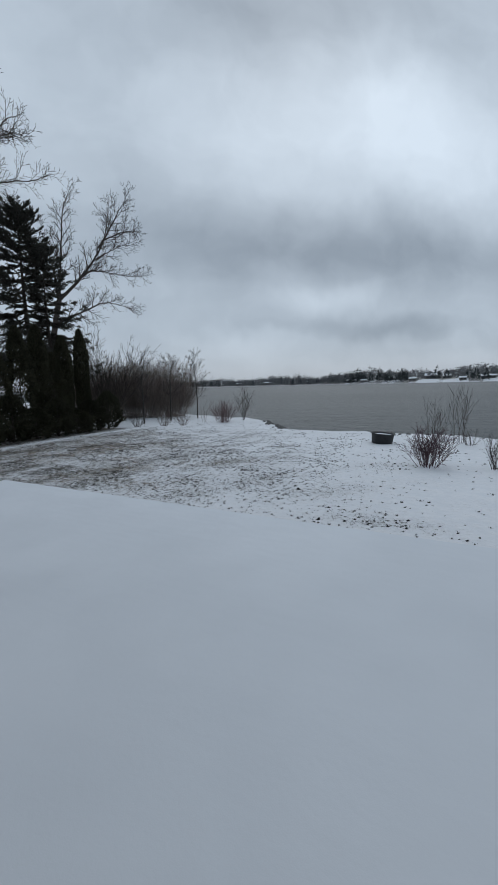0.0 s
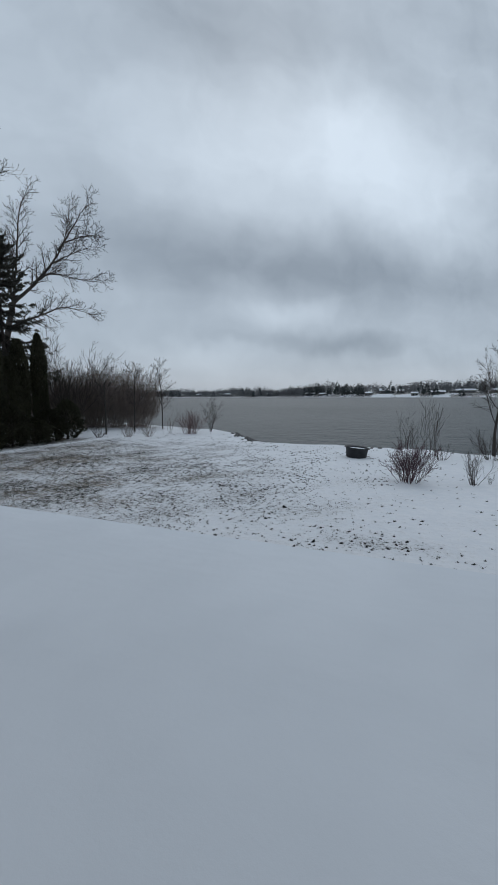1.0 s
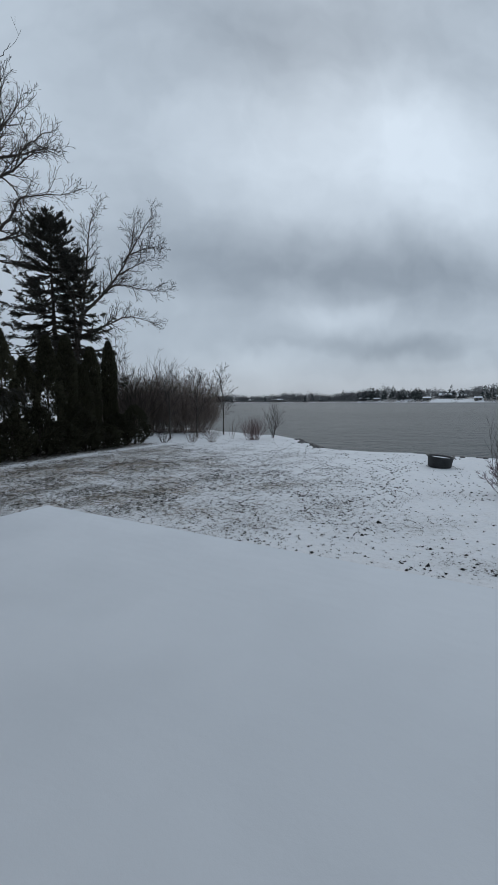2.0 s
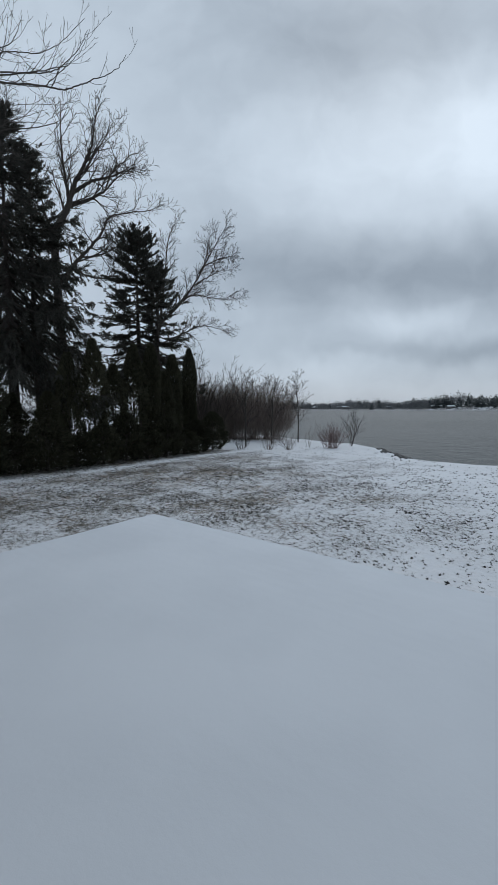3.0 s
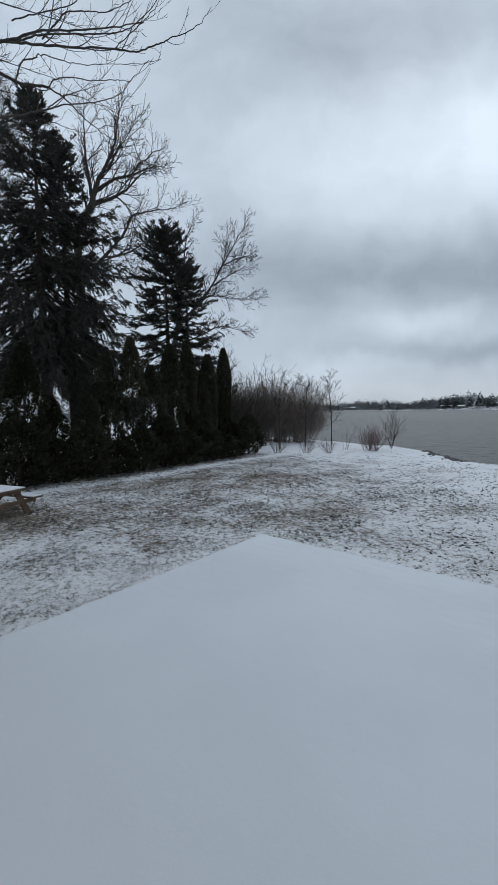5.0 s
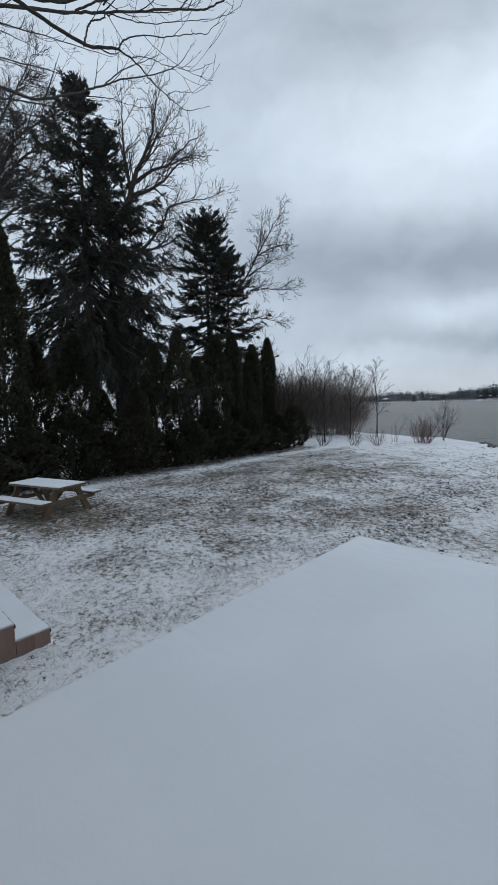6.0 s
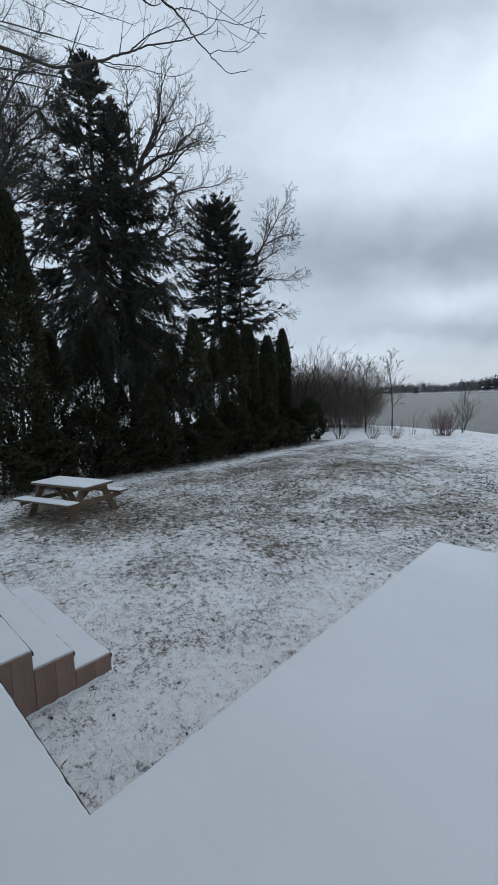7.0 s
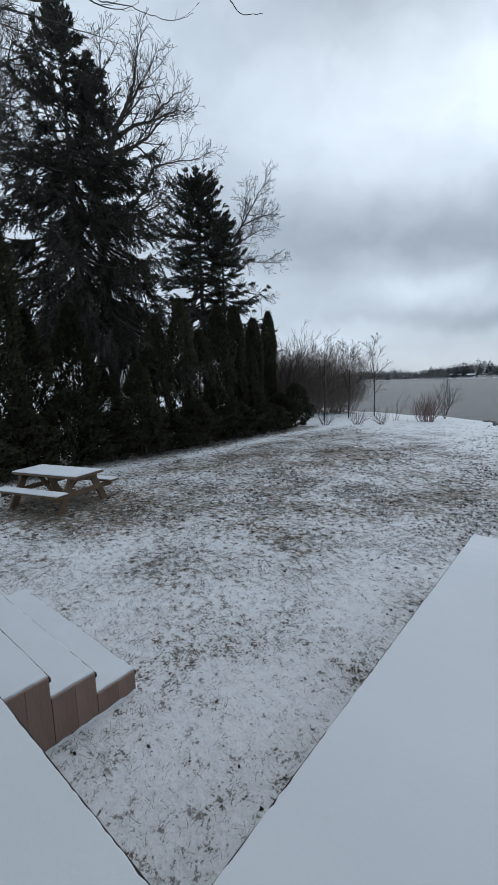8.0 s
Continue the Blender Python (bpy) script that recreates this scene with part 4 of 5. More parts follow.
def overhanging_tree():
    """A big tree beside the house, whose limbs reach out over the lawn."""
    rng = np.random.default_rng(63)
    top = empty("overhanging_tree", pose(0, 0, 0), "leafless tree beside the house with limbs reaching over the lawn", "tree")
    zs = np.linspace(-0.1, 8.0, 9)
    trunk = np.stack([-14.6 + 0.1 * np.sin(zs * 0.6), -1.2 - 0.05 * zs, zs], -1)
    part("trunk", mesh_of("trunk", *tubes([(trunk, np.linspace(0.27, 0.15, 9))], 10), smooth=True), BARK, top)
    fine = []

    def limb(r0, r1, *way, full=1.0):
        pts = eased(rng, way, 7, 4, 0.006)
        rad = np.linspace(r0 * 0.7, r1 * 0.7, len(pts))
        part("limb", mesh_of("limb", *tubes([(pts, rad)], 7), smooth=True), BARK, top)
        if full:
            sprout(rng, pts, rad, tuple((o[0] / full, *o[1:]) for o in REACHING), 0.0028, fine)

    fork, split, knee = (-10.85, 2.05, 7.1), (-10.62, 2.85, 6.86), (-10.4, 3.2, 6.9)
    # the low limb over the lawn and its sprays
    limb(0.075, 0.045, (-14.6, -1.4, 4.6), (-13.0, -0.4, 6.2), (-11.6, 0.9, 7.1), fork, full=0)
    limb(0.036, 0.024, fork, split, knee, full=0.3)
    limb(0.034, 0.010, fork, (-10.68, 2.68, 7.3), (-10.5, 3.2, 7.72), (-10.3, 4.0, 8.15), (-10.1, 4.7, 8.6))
    limb(0.018, 0.0045, knee, (-10.36, 3.42, 6.87), (-10.4, 3.7, 6.78), (-10.41, 3.97, 6.72), (-10.5, 4.4, 6.74), (-10.59, 4.99, 7.15), full=0.35)
    limb(0.010, 0.0035, (-10.36, 3.4, 6.88), (-10.32, 3.5, 6.94), (-10.26, 3.62, 6.94), (-10.15, 3.78, 6.87), (-9.89, 4.08, 6.82), (-9.72, 4.3, 6.96), full=0.6)
    limb(0.008, 0.0035, (-10.41, 3.97, 6.73), (-10.43, 4.14, 6.87), (-10.27, 4.46, 6.92), (-10.24, 4.69, 7.18), full=0.5)
    limb(0.014, 0.004, knee, (-10.3, 3.24, 6.97), (-10.11, 3.35, 6.99), (-9.79, 3.57, 6.9), (-9.49, 3.76, 6.88), (-9.33, 3.85, 6.83), (-9.1, 3.97, 7.05), full=0.8)
    limb(0.017, 0.0045, split, (-10.65, 2.93, 7.14), (-10.68, 3.01, 7.3), (-10.64, 3.15, 7.38), (-10.67, 3.23, 7.51), (-10.6, 3.39, 7.52), (-10.45, 3.7, 7.53), (-10.24, 3.99, 7.61), (-9.92, 4.36, 7.66), (-9.68, 4.68, 7.81), full=0.8)
    # the higher limbs
    limb(0.06, 0.035, (-14.6, -1.5, 6.0), (-14.0, 1.0, 8.2), (-13.2, 2.9, 9.0), (-12.74, 3.62, 9.06), full=0.4)
    limb(0.034, 0.005, (-12.74, 3.62, 9.06), (-12.1, 3.97, 8.88), (-11.56, 4.24, 8.71), (-10.85, 4.64, 8.57), (-10.45, 4.8, 8.39), (-10.1, 4.95, 8.43), (-9.81, 5.04, 8.42), (-9.35, 5.26, 8.52), (-9.15, 5.3, 8.7), full=0.7)
    limb(0.012, 0.004, (-10.85, 4.64, 8.57), (-10.6, 4.75, 8.72), (-10.25, 4.9, 8.9), (-10.08, 5.0, 9.1), (-9.99, 5.1, 9.44), full=0.7)
    limb(0.026, 0.005, (-12.3, 3.6, 8.8), (-11.82, 3.86, 8.84), (-11.27, 4.21, 8.75), (-10.72, 4.56, 8.68), (-10.43, 4.71, 8.72), (-10.1, 4.92, 9.0), (-9.91, 5.02, 9.34))
    limb(0.022, 0.005, (-11.89, 3.88, 8.8), (-11.67, 4.05, 9.06), (-11.53, 4.15, 9.24), (-11.12, 4.41, 9.16), (-10.9, 4.56, 9.13), (-10.56, 4.82, 9.3), (-10.17, 5.11, 9.74))
    limb(0.018, 0.005, (-12.4, 3.6, 9.2), (-11.9, 3.91, 9.26), (-11.45, 4.27, 9.36), (-11.34, 4.38, 9.65), (-11.28, 4.45, 9.96))
    # the long limb farther out
    limb(0.07, 0.05, (-14.6, -1.5, 5.4), (-15.0, 0.6, 8.0), (-14.49, 2.28, 8.37), full=0.3)
    limb(0.050, 0.006, (-14.49, 2.28, 8.37), (-14.19, 2.69, 8.24), (-13.94, 3.04, 8.13), (-13.71, 3.38, 8.0), (-13.23, 4.01, 8.2), (-12.97, 4.42, 8.41), (-12.92, 4.63, 8.58), (-12.49, 5.21, 8.75), (-12.21, 5.65, 9.0), (-12.1, 5.98, 9.56), full=0.8)
    limb(0.014, 0.004, (-13.32, 4.0, 8.24), (-13.17, 4.22, 8.22), (-12.91, 4.49, 8.19), (-12.7, 4.7, 8.08), (-12.38, 5.02, 7.99), (-12.19, 5.25, 8.15), full=0.5)
    limb(0.018, 0.005, (-13.0, 4.46, 8.47), (-12.9, 4.78, 8.85), (-12.68, 5.11, 9.04), (-12.45, 5.46, 9.27))
    # the crown above the lawn's edge
    for start, mid, end in (((-14.6, -1.4, 6.6), (-16.0, 1.6, 9.4), (-15.0, 5.0, 9.9)), ((-14.6, -1.5, 7.2), (-15.6, 1.8, 9.9), (-14.3, 5.4, 10.2)), ((-14.6, -1.6, 7.8), (-15.9, 1.2, 10.2), (-15.5, 4.2, 10.4)), ((-14.6, -1.6, 7.9), (-16.8, 1.4, 10.0), (-16.8, 4.8, 10.9)), ((-14.6, -1.4, 5.8), (-16.6, 1.2, 7.6), (-17.0, 4.2, 8.7)), ((-14.6, -1.5, 6.4), (-16.3, 1.0, 8.8), (-15.4, 4.0, 9.2)), ((-14.6, -1.5, 6.9), (-15.9, 2.2, 8.6), (-15.9, 5.6, 9.4)), ((-14.6, -1.5, 7.6), (-14.6, 2.0, 10.2), (-13.0, 5.4, 10.6)), ((-14.6, -1.4, 6.0), (-16.2, 2.0, 8.2), (-15.4, 5.2, 8.7)), ((-14.6, -1.4, 5.5), (-16.8, 2.2, 7.6), (-16.5, 5.4, 8.3)), ((-14.6, -1.4, 5.2), (-17.0, 1.6, 7.0), (-17.2, 4.6, 7.7)), ((-14.6, -1.4, 6.3), (-15.8, 2.6, 8.8), (-14.9, 5.8, 9.3))):
        s, m, e = (np.array(v) for v in (start, mid, end))
        limb(0.055, 0.007, s, (s + m) / 2 + (0, 0, 0.4), m, (m + e) / 2 + (0, 0, 0.1), e, full=1.5)
    tagged(part("crown", mesh_of("crown", *tubes(fine, 3)), BARK, top, "fine bare twigs"), kind="stuff")


overhanging_tree()

# ---- thicket and shrubs ----
thicket_rng = random.Random(8)
sources = [shrub("thicket_shrub", (0, 0, 0), "tall dense brown leafless shrub in a thicket by the lake", THICKET, 70 + i, 84, 3.75, 0.66, 0.012, 8, 2, "lakeside thicket", foot=0.95, tip=0.0042, wander=0.055) for i in range(3)]
spots = []
for i in range(13):
    f = i / 12
    spots.append((-25.0 + 5.4 * f + thicket_rng.uniform(-0.3, 0.3), 20.6 + 4.0 * f + thicket_rng.uniform(-0.5, 0.9) + (1.6 if i % 2 else 0), thicket_rng.uniform(0.88, 1.08) * (1 if f < 0.9 else 0.8)))
for i, (x, y, s) in enumerate(spots):
    if i < 3:
        t = sources[i]
        t.matrix_basis = pose(x, y, -0.05, 0, 0, 0)
    else:
        t = copy_thing(sources[i % 3], pose(x, y, -0.05, 0, 0, thicket_rng.uniform(0, 360)))
    t.scale = (s, s, s)

shrub("many_stemmed_tree", (-21.3, 20.0, 0), "small leafless tree with many upright stems beside the hedge end", DARKBARK, 43, 20, 5.2, 0.45, 0.032, 10, 2, foot=0.35, tip=0.008, wander=0.045, category="tree")
shrub("red_twig_shrub", (-0.8, 11.5, 0), "spreading leafless shrub with dull red stems in the snow", REDTWIG, 81, 46, 0.93, 0.60, 0.009, 7, 2, foot=0.25, wander=0.17, lift=0.07)
shrub("red_twig_shrub", (-13.1, 21.3, 0), "dense leafless shrub with reddish stems on the bank", PINKTWIG, 82, 60, 1.3, 0.42, 0.011, 8, 1, foot=0.35, tip=0.004, wander=0.15)
shrub("vase_shrub", (-12.7, 23.2, 0), "thin upright leafless shrub at the edge of the bank", TWIG, 83, 11, 2.0, 0.30, 0.011, 6, 2, foot=0.08, tip=0.0042)
shrub("tall_twig_shrub", (-0.9, 15.9, 0), "tall sparse leafless shoots rising near the water", TWIG, 84, 9, 1.6, 0.09, 0.007, 8, 1, foot=0.25, tip=0.0035, wander=0.05)
shrub("tall_twig_shrub", (-0.12, 16.3, 0), "tall sparse leafless shoots rising near the water", TWIG, 85, 8, 2.1, 0.05, 0.008, 8, 1, foot=0.2, tip=0.0035, wander=0.045)
shrub("low_twig_shrub", (0.75, 11.7, 0), "small leafless shrub with thin grey stems in the snow", TWIG, 86, 16, 0.82, 0.45, 0.007, 6, 1, foot=0.08, wander=0.16)
shrub("low_twig_shrub", (0.25, 15.8, 0), "small leafless twiggy shrub by the water", TWIG, 87, 14, 0.65, 0.5, 0.008, 4, 1, foot=0.15)
shrub("low_twig_shrub", (1.9, 16.4, 0), "low leafless twiggy shrub under the ornamental tree", TWIG, 88, 24, 0.95, 0.8, 0.009, 5, 1, foot=0.25, tip=0.004)
shrub("dry_weed", (1.15, 12.0, 0), "dry upright weed stalks standing in the snow", GRASS, 89, 5, 0.28, 0.2, 0.006, 3, 1, foot=0.03, category="weed")
shrub("dry_weed", (1.45, 12.3, 0), "dry upright weed stalks standing in the snow", GRASS, 95, 5, 0.25, 0.2, 0.006, 3, 1, foot=0.03, category="weed")
for i, (x, y, h) in enumerate(((-16.9, 17.9, 0.75), (-15.5, 18.6, 0.85), (-14.5, 19.2, 0.95), (-14.7, 21.5, 1.5))):
    shrub("low_twig_shrub", (x, y, 0), "low leafless twiggy shrub beside the thicket", THICKET if i else TWIG, 90 + i, 20 if i < 3 else 6, h, 0.85 if i < 3 else 0.2, 0.011, 4, 1, "low shrubs by the bank", foot=0.15, tip=0.004)
for i, (x, y, h) in enumerate(((-21.5, 7.2, 3.6), (-22.0, 9.6, 3.4))):
    shrub("bare_shrub", (x, y, 0), "pale leafless shrub seen through the hedge gaps", TWIG, 96 + i, 30, h, 0.5, 0.014, 5, 2, foot=0.4, tip=0.005)

# ---- far shore ----


def far_woods():
    rng = np.random.default_rng(7)
    O, D, L, W, O2, D2, L2, W2 = [], [], [], [], [], [], [], []
    for i in range(1700):
        x = rng.uniform(-1000, 420) if i > 24 else rng.normal() * 14 - 104 if i < 10 else rng.choice([-160.0, -142.0, -72.0, -30.0, 6.0]) + rng.normal() * 6
        y = far_shore(x) + (rng.uniform(6, 110) if x < -150 or rng.uniform() < 0.05 else rng.uniform(28, 120))
        z = float(ground_z(np.array([x]), np.array([y]))[0])
        h = rng.uniform(9.5, 18.5) * (1 + 0.22 * math.sin(x * 0.031) + 0.15 * math.sin(x * 0.083 + 1)) * (1.3 if rng.uniform() < 0.1 else 1)
        if i <= 24:
            y = far_shore(x) + rng.uniform(14, 30)
            z, h = float(ground_z(np.array([x]), np.array([y]))[0]), rng.uniform(14, 21)
        if i <= 24 or rng.uniform() < 0.09:
            m = 110
            f = rng.uniform(0, 1, m)
            a = rng.uniform(0, 6.28, m)
            r = 0.34 * h * (1 - f) ** 0.8 * rng.uniform(0.6, 1.15, m)
            O2.append(np.stack([x + r * 0.3 * np.cos(a), y + r * 0.3 * np.sin(a), z + f * h * 0.85], -1))
            D2.append(np.stack([np.cos(a), np.sin(a), -0.3 + 0.5 * f], -1))
            L2.append(np.maximum(r, 0.5) * rng.uniform(0.7, 1.2, m))
            W2.append(np.full(m, 1.3))
            continue
        m = 80
        v = rng.normal(size=(m, 3))
        v /= np.linalg.norm(v, axis=1, keepdims=True)
        v *= rng.uniform(0.05, 0.8, m)[:, None] ** 0.5
        O.append(np.array([x, y, z + h * 0.46]) + v * np.array([h * 0.42, h * 0.42, h * 0.48]))
        D.append(v * 0.4 + rng.normal(size=(m, 3)) * np.array([1.0, 1.0, 0.45]))
        q = 1.25 - 0.5 * np.linalg.norm(v - np.array([0, 0, 0.5]), axis=1)
        L.append(rng.uniform(1.0, 2.2, m) * q)
        W.append(rng.uniform(0.8, 1.5, m) * q)
        O.append(np.array([[x, y, z]]))
        D.append(np.array([[0.02, 0, 1.0]]))
        L.append(np.array([h * 0.6]))
        W.append(np.array([0.5]))
    # undergrowth between the trunks
    m = 34000
    x = rng.uniform(-1000, 420, m)
    y = far_shore(x) + 1.5 + rng.uniform(0, 1, m) ** 1.5 * 50
    bare = thin_snow(x, y) > 0.6
    x, y, m = x[bare], y[bare], int(bare.sum())
    O.append(np.stack([x, y, ground_z(x, y) + rng.uniform(-0.2, 2.6, m)], -1))
    D.append(rng.normal(size=(m, 3)) + np.array([0, 0, 0.8]))
    L.append(rng.uniform(0.6, 1.8, m))
    W.append(rng.uniform(0.3, 0.8, m))
    cat = np.concatenate
    tagged(part("far_woods", mesh_of("far_woods", *blades(cat(O), cat(D), cat(L), cat(W), rng)), WOODS), "distant leafless woods along the far shore, paled grey for haze", "woods", kind="stuff")
    tagged(part("far_evergreens", mesh_of("far_evergreens", *blades(cat(O2), cat(D2), cat(L2), cat(W2), rng)), FIRS), "distant dark evergreens among the far woods", "woods", kind="stuff")


far_woods()


def far_house(x, off, wide, deep, tall, turn):
    y = float(far_shore(x)) + off
    z = float(ground_z(np.array([x]), np.array([y]))[0])
    h = empty("lake_house", pose(x, y, z, 0, 0, turn), "distant low house with a snowy roof on the far shore", "house", "houses on the far shore")
    part("wall", box(wide, deep, tall + 1, 0.0), WALLPAINT, h, m=pose(0, 0, tall / 2 - 0.5))
    bm = bmesh.new()
    e, r = 0.8, tall * 0.7
    v = [bm.verts.new(c) for c in ((-wide / 2 - e, -deep / 2 - e, 0), (wide / 2 + e, -deep / 2 - e, 0), (wide / 2 + e, deep / 2 + e, 0), (-wide / 2 - e, deep / 2 + e, 0), (-wide / 2 - e, 0, r), (wide / 2 + e, 0, r))]
    for f in ((0, 1, 5, 4), (2, 3, 4, 5), (0, 4, 3), (1, 2, 5), (0, 3, 2, 1)):
        bm.faces.new([v[i] for i in f])
    part("roof", bm, SNOW, h, "snow-covered gable roof", m=pose(0, 0, tall + 0.01))
    n = max(2, int(wide / 3.5))
    for i in range(n):
        part("window", box(1.6, 0.12, 1.5, 0.0), PANE, h, m=pose(-wide / 2 + wide * (i + 0.5) / n, -deep / 2 - 0.05, tall * 0.5))


for x, off, wide, deep, tall, turn in ((88, 30, 14, 9, 3.2, 8), (54, 34, 20, 10, 3.2, 5), (24, 20, 15, 8, 2.4, -8), (-3, 12, 7, 6, 2.6, 12), (-21, 36, 9, 8, 3.4, 0), (-41, 38, 14, 9, 4.2, 14), (-62, 16, 8, 7, 2.4, -10), (-96, 34, 10, 8, 3.0, -4), (-134, 14, 9, 7, 2.4, 6), (-158, 18, 15, 8, 2.6, 0), (-176, 40, 8, 8, 3.8, 20), (-262, 34, 10, 8, 3.0, 8), (-372, 30, 13, 9, 3.4, -6), (-398, 44, 8, 8, 3.0, 10), (-455, 30, 11, 9, 3.2, 4)):
    far_house(x, off, wide, deep, tall, turn)


# ---- grass coming through the snow ----


def scattered(rng, n, near):
    """Places on the lawn where the snow is thin."""
    x = -17.2 + 21 * rng.uniform(0, 1, n)
    y = -1.0 + 19.5 * rng.uniform(0, 1, n) ** 1.2
    x[:near] = rng.uniform(-13, -7.6, near)
    y[:near] = rng.uniform(0.6, 8.0, near)
    patch = 0.55 + 0.5 * waves(x, y, 31, 4.0)
    ok = rng.uniform(0, 1, n) < np.clip((thin_snow(x, y) - 0.12) * 1.4, 0.012, 1) * np.clip(patch, 0.1, 1)
    ok &= ~((x > DECK_SIDE - 0.05) & (y < DECK_FRONT + 0.05)) & ~((y < DECK_NOTCH + 0.05)) & ~((x > STEP_X0) & (x < STEP_X1 + 0.03) & (y < 1.47)) & (y < shore(x) - 0.6)
    return x[ok], y[ok]


def tufts():
    rng = np.random.default_rng(17)
    x, y = scattered(rng, 50000, 13000)
    keep = rng.uniform(0, 1, len(x)) < np.clip((thin_snow(x, y) - 0.15) * 3.2, 0.05, 1)
    x, y = x[keep], y[keep]
    k = 8
    spread = np.repeat(rng.uniform(0.014, 0.048, len(x)), k)
    tall = np.repeat(rng.uniform(0.6, 1.5, len(x)), k)
    lean = np.repeat(rng.normal(size=(len(x), 3)) * 0.35, k, 0)
    x, y = np.repeat(x, k), np.repeat(y, k)
    x, y = x + rng.normal(size=len(x)) * spread, y + rng.normal(size=len(y)) * spread
    way = rng.normal(size=(len(x), 3)) * 0.4 + lean
    way[:, 2] = rng.uniform(0.15, 0.8, len(x))
    V, F = blades(np.stack([x, y, ground_z(x, y) - 0.004], -1), way, rng.uniform(0.018, 0.062, len(x)) * tall, rng.uniform(0.0012, 0.003, len(x)) * np.clip(np.hypot(x + 7, y) / 4, 0.9, 2.2), rng)
    tagged(part("grass", mesh_of("grass", V, F), GRASS), "tufts of dead grass poking through thin snow", "grass", kind="stuff")


def fallen_leaves():
    """Small curled dead leaves lying on and in the snow."""
    rng = np.random.default_rng(19)
    x, y = scattered(rng, 42000, 3000)
    keep = (rng.uniform(0, 1, len(x)) < 0.08) | (y > 2.6)
    x, y = x[keep], y[keep]
    n = len(x)
    size = rng.uniform(0.010, 0.024, n) * np.where(rng.uniform(0, 1, n) < 0.10, 1.4, 1.0) * np.clip(np.hypot(x + 7, y) / 8, 0.45, 1.3) * np.where(x > -3.5, 0.85, 1.0)
    a = rng.uniform(0, 6.28, n)
    lx, ly = np.cos(a), np.sin(a)
    c = np.stack([x, y, ground_z(x, y) + 0.004], -1)
    along, side = np.stack([lx, ly, rng.normal(size=n) * 0.25], -1) * size[:, None], np.stack([-ly, lx, rng.normal(size=n) * 0.3], -1) * (size * rng.uniform(0.4, 0.7, n))[:, None]
    lift = np.zeros((n, 3))
    lift[:, 2] = size * rng.uniform(0.2, 0.8, n)
    V = np.stack([c - along, c + side + lift, c + along, c - side + lift, c + lift * 0.1], 1).reshape(-1, 3)
    b = np.arange(n)[:, None] * 5
    F = np.concatenate([b + np.array(t) for t in ((0, 4, 1), (1, 4, 2), (2, 4, 3), (3, 4, 0))])
    tagged(part("fallen_leaves", mesh_of("fallen_leaves", V, F), LITTER), "small dark curled dead leaves scattered over the snow", "leaves", kind="stuff")


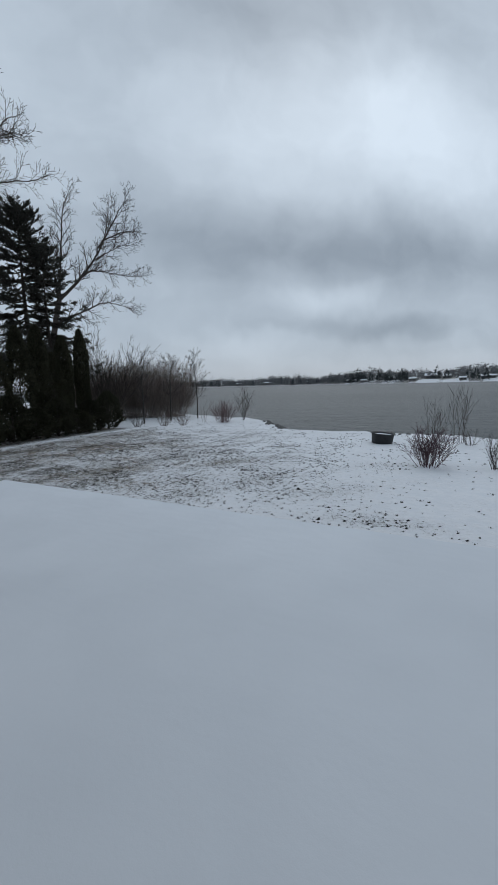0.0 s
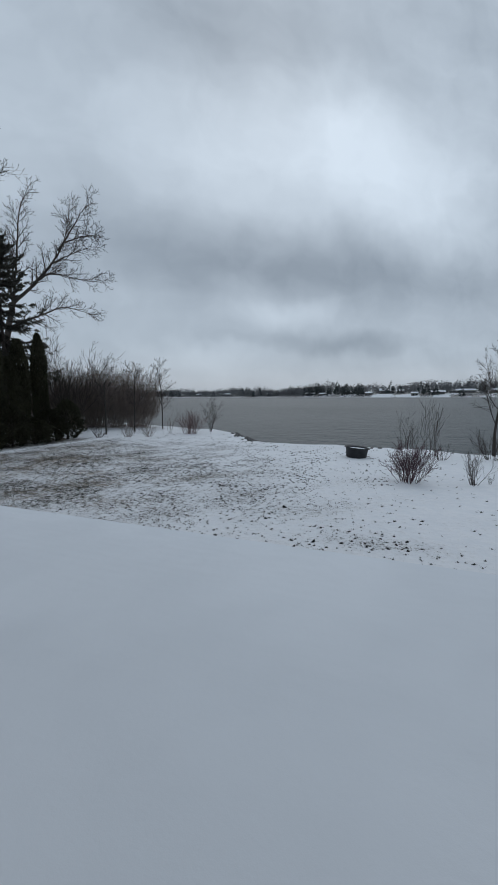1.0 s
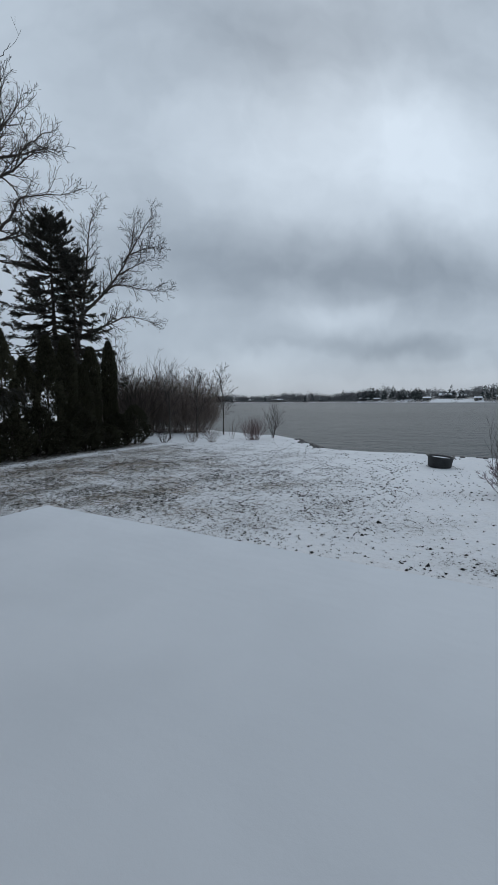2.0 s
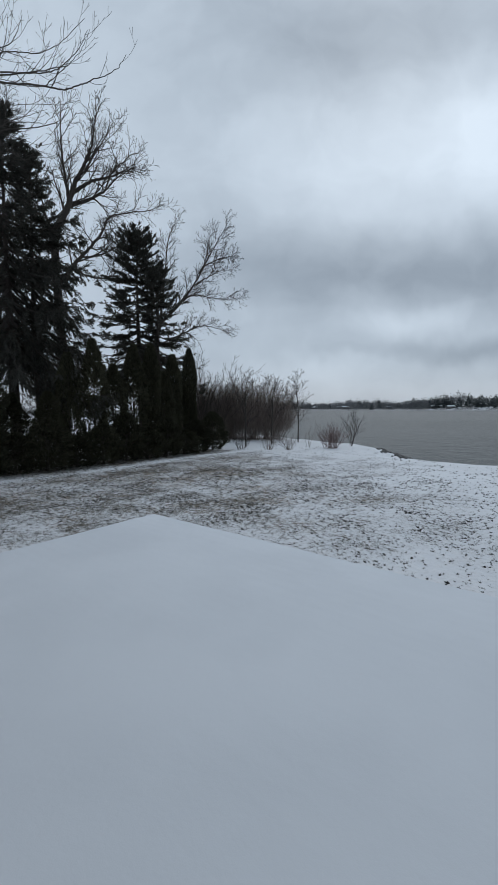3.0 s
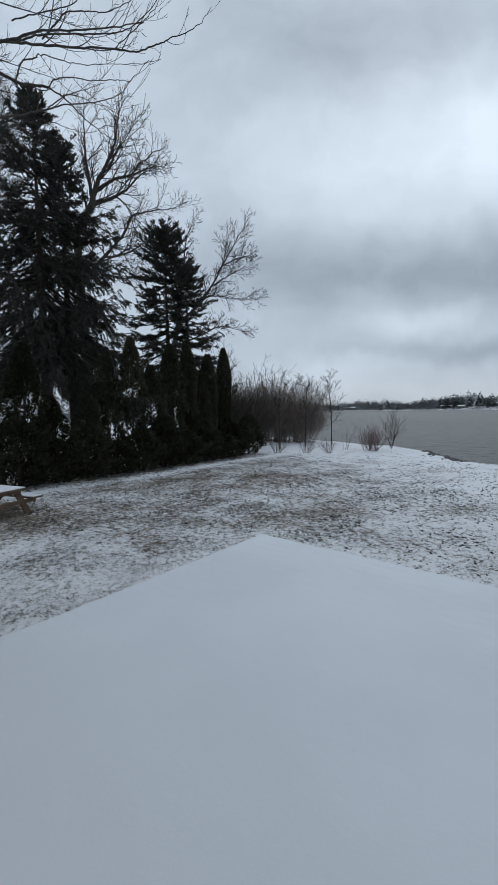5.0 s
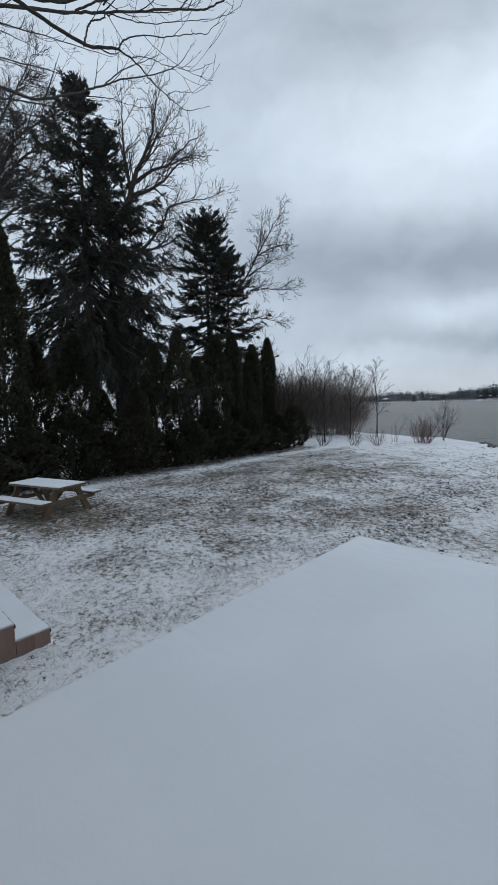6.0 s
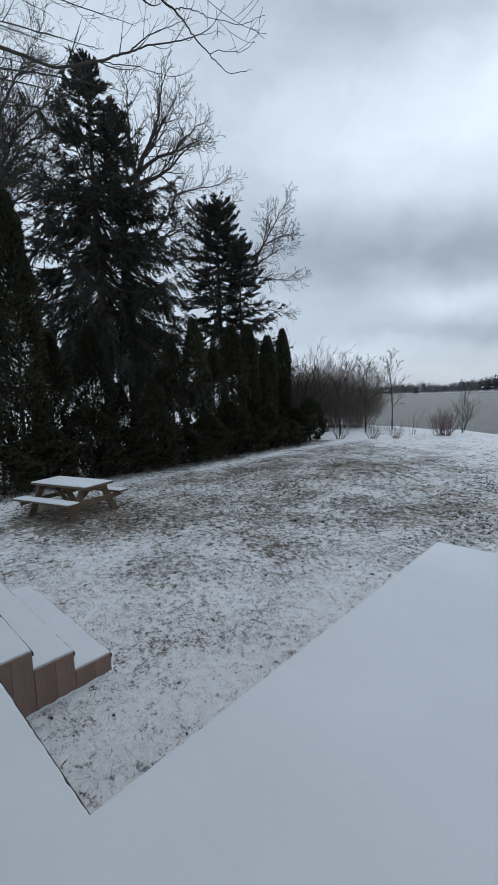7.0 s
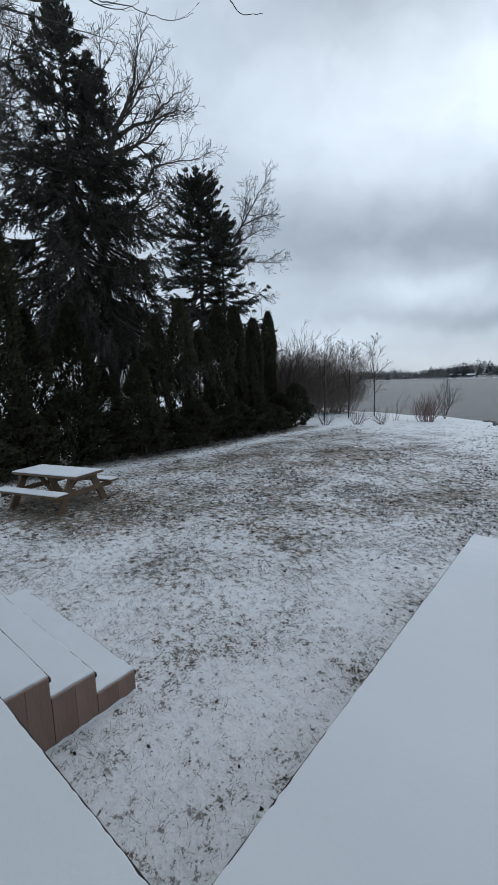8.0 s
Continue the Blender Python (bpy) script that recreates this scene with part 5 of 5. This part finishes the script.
def clods():
    """Dark frozen clumps of turf standing clear of the snow."""
    rng = np.random.default_rng(27)
    n = 34000
    x, y = rng.uniform(-17.2, 4.0, n), rng.uniform(0.7, 22.0, n)
    want = np.interp(x, (-17, -11, -6, -3.5, -1.5, 1, 4), (0.30, 0.66, 0.85, 0.66, 0.26, 0.05, 0.04)) * np.interp(y, (0, 3, 6, 10, 14, 18, 22), (0.10, 0.22, 1.0, 0.9, 0.6, 0.35, 0.2))
    want = want * np.clip(0.55 + 0.75 * waves(x, y, 33, 3.1) + 0.35 * waves(x, y, 34, 0.9), 0.06, 1.4) + 0.45 * np.exp(-(((x + 1.2) / 1.0) ** 2 + ((y - 6.5 + 0.45 * (x + 1.2)) / 0.28) ** 2))
    ok = (rng.uniform(0, 1, n) < want) & ~((x > DECK_SIDE - 0.12) & (y < DECK_FRONT + 0.1)) & ~((x > STEP_X0 - 0.1) & (x < STEP_X1 + 0.12) & (y < 1.55)) & (y < shore(x) - 0.5)
    x, y = x[ok], y[ok]
    n = len(x)
    size = rng.uniform(0.012, 0.032, n) * np.where(rng.uniform(0, 1, n) < 0.08, 1.5, 1.0) * np.clip(np.hypot(x + 7, y) / 7, 0.5, 1.15)
    a = np.arange(6) * 1.0472
    ring = np.stack([np.cos(a), np.sin(a)], -1)[None] * rng.uniform(0.55, 1.25, (n, 6, 1)) * size[:, None, None]
    ring[:, :, 1] *= rng.uniform(0.45, 0.9, (n, 1))
    turn = rng.normal(size=n) * 0.5 + 0.6
    c, q = np.cos(turn)[:, None], np.sin(turn)[:, None]
    rx, ry = ring[:, :, 0] * c - ring[:, :, 1] * q, ring[:, :, 0] * q + ring[:, :, 1] * c
    z = ground_z(x, y)
    V = np.concatenate([np.stack([x[:, None] + rx, y[:, None] + ry, np.repeat(z[:, None], 6, 1) - 0.01 + rng.uniform(0, 0.012, (n, 6))], -1),
                        np.stack([x + rng.normal(size=n) * size * 0.3, y + rng.normal(size=n) * size * 0.3, z + size * rng.uniform(0.35, 0.8, n)], -1)[:, None]], 1).reshape(-1, 3)
    b = np.arange(n)[:, None] * 7
    F = np.concatenate([b + np.array((k, (k + 1) % 6, 6)) for k in range(6)])
    tagged(part("turf_clods", mesh_of("turf_clods", V, F), LITTER), "small dark clumps of frozen turf standing out of the snow", "turf", kind="stuff")
    # blades bristling from the clumps
    k = 7
    X, Y, S = np.repeat(x, k), np.repeat(y, k), np.repeat(size, k)
    way = rng.normal(size=(n * k, 3))
    way[:, 2] = rng.uniform(0.2, 0.9, n * k)
    at = np.stack([X + rng.normal(size=n * k) * S * 0.6, Y + rng.normal(size=n * k) * S * 0.6, ground_z(X, Y)], -1)
    tagged(part("turf_blades", mesh_of("turf_blades", *blades(at, way, S * rng.uniform(0.8, 1.9, n * k), rng.uniform(0.002, 0.005, n * k), rng)), GRASS), "short dead blades bristling from the turf clumps", "grass", kind="stuff")


tufts()
fallen_leaves()
clods()


def bank_stones():
    rng = np.random.default_rng(23)
    bm0 = bmesh.new()
    bmesh.ops.create_icosphere(bm0, subdivisions=2, radius=1.0)
    for v in bm0.verts:
        v.co *= 1 + 0.22 * noise.noise(v.co * 1.7)
    me = bpy.data.meshes.new("stone")
    bm0.to_mesh(me)
    bm0.free()
    me.materials.append(STONE)
    for i in range(90):
        x = rng.uniform(-10.6, -8.0) if i < 64 else rng.uniform(-4, 2)
        y = float(shore(x)) + rng.uniform(-0.5, 0.6)
        z = float(ground_z(np.array([x]), np.array([y]))[0])
        s = rng.uniform(0.03, 0.09)
        ob = tagged(new("bank_stone", me), "dark rough stone on the lake bank", "stone", "stones on the bank")
        ob.matrix_basis = pose(x, y, z + s * 0.15, 0, 0, rng.uniform(0, 360)) @ Matrix.Diagonal((s * rng.uniform(0.9, 1.5), s, s * rng.uniform(0.7, 1.1), 1))


bank_stones()
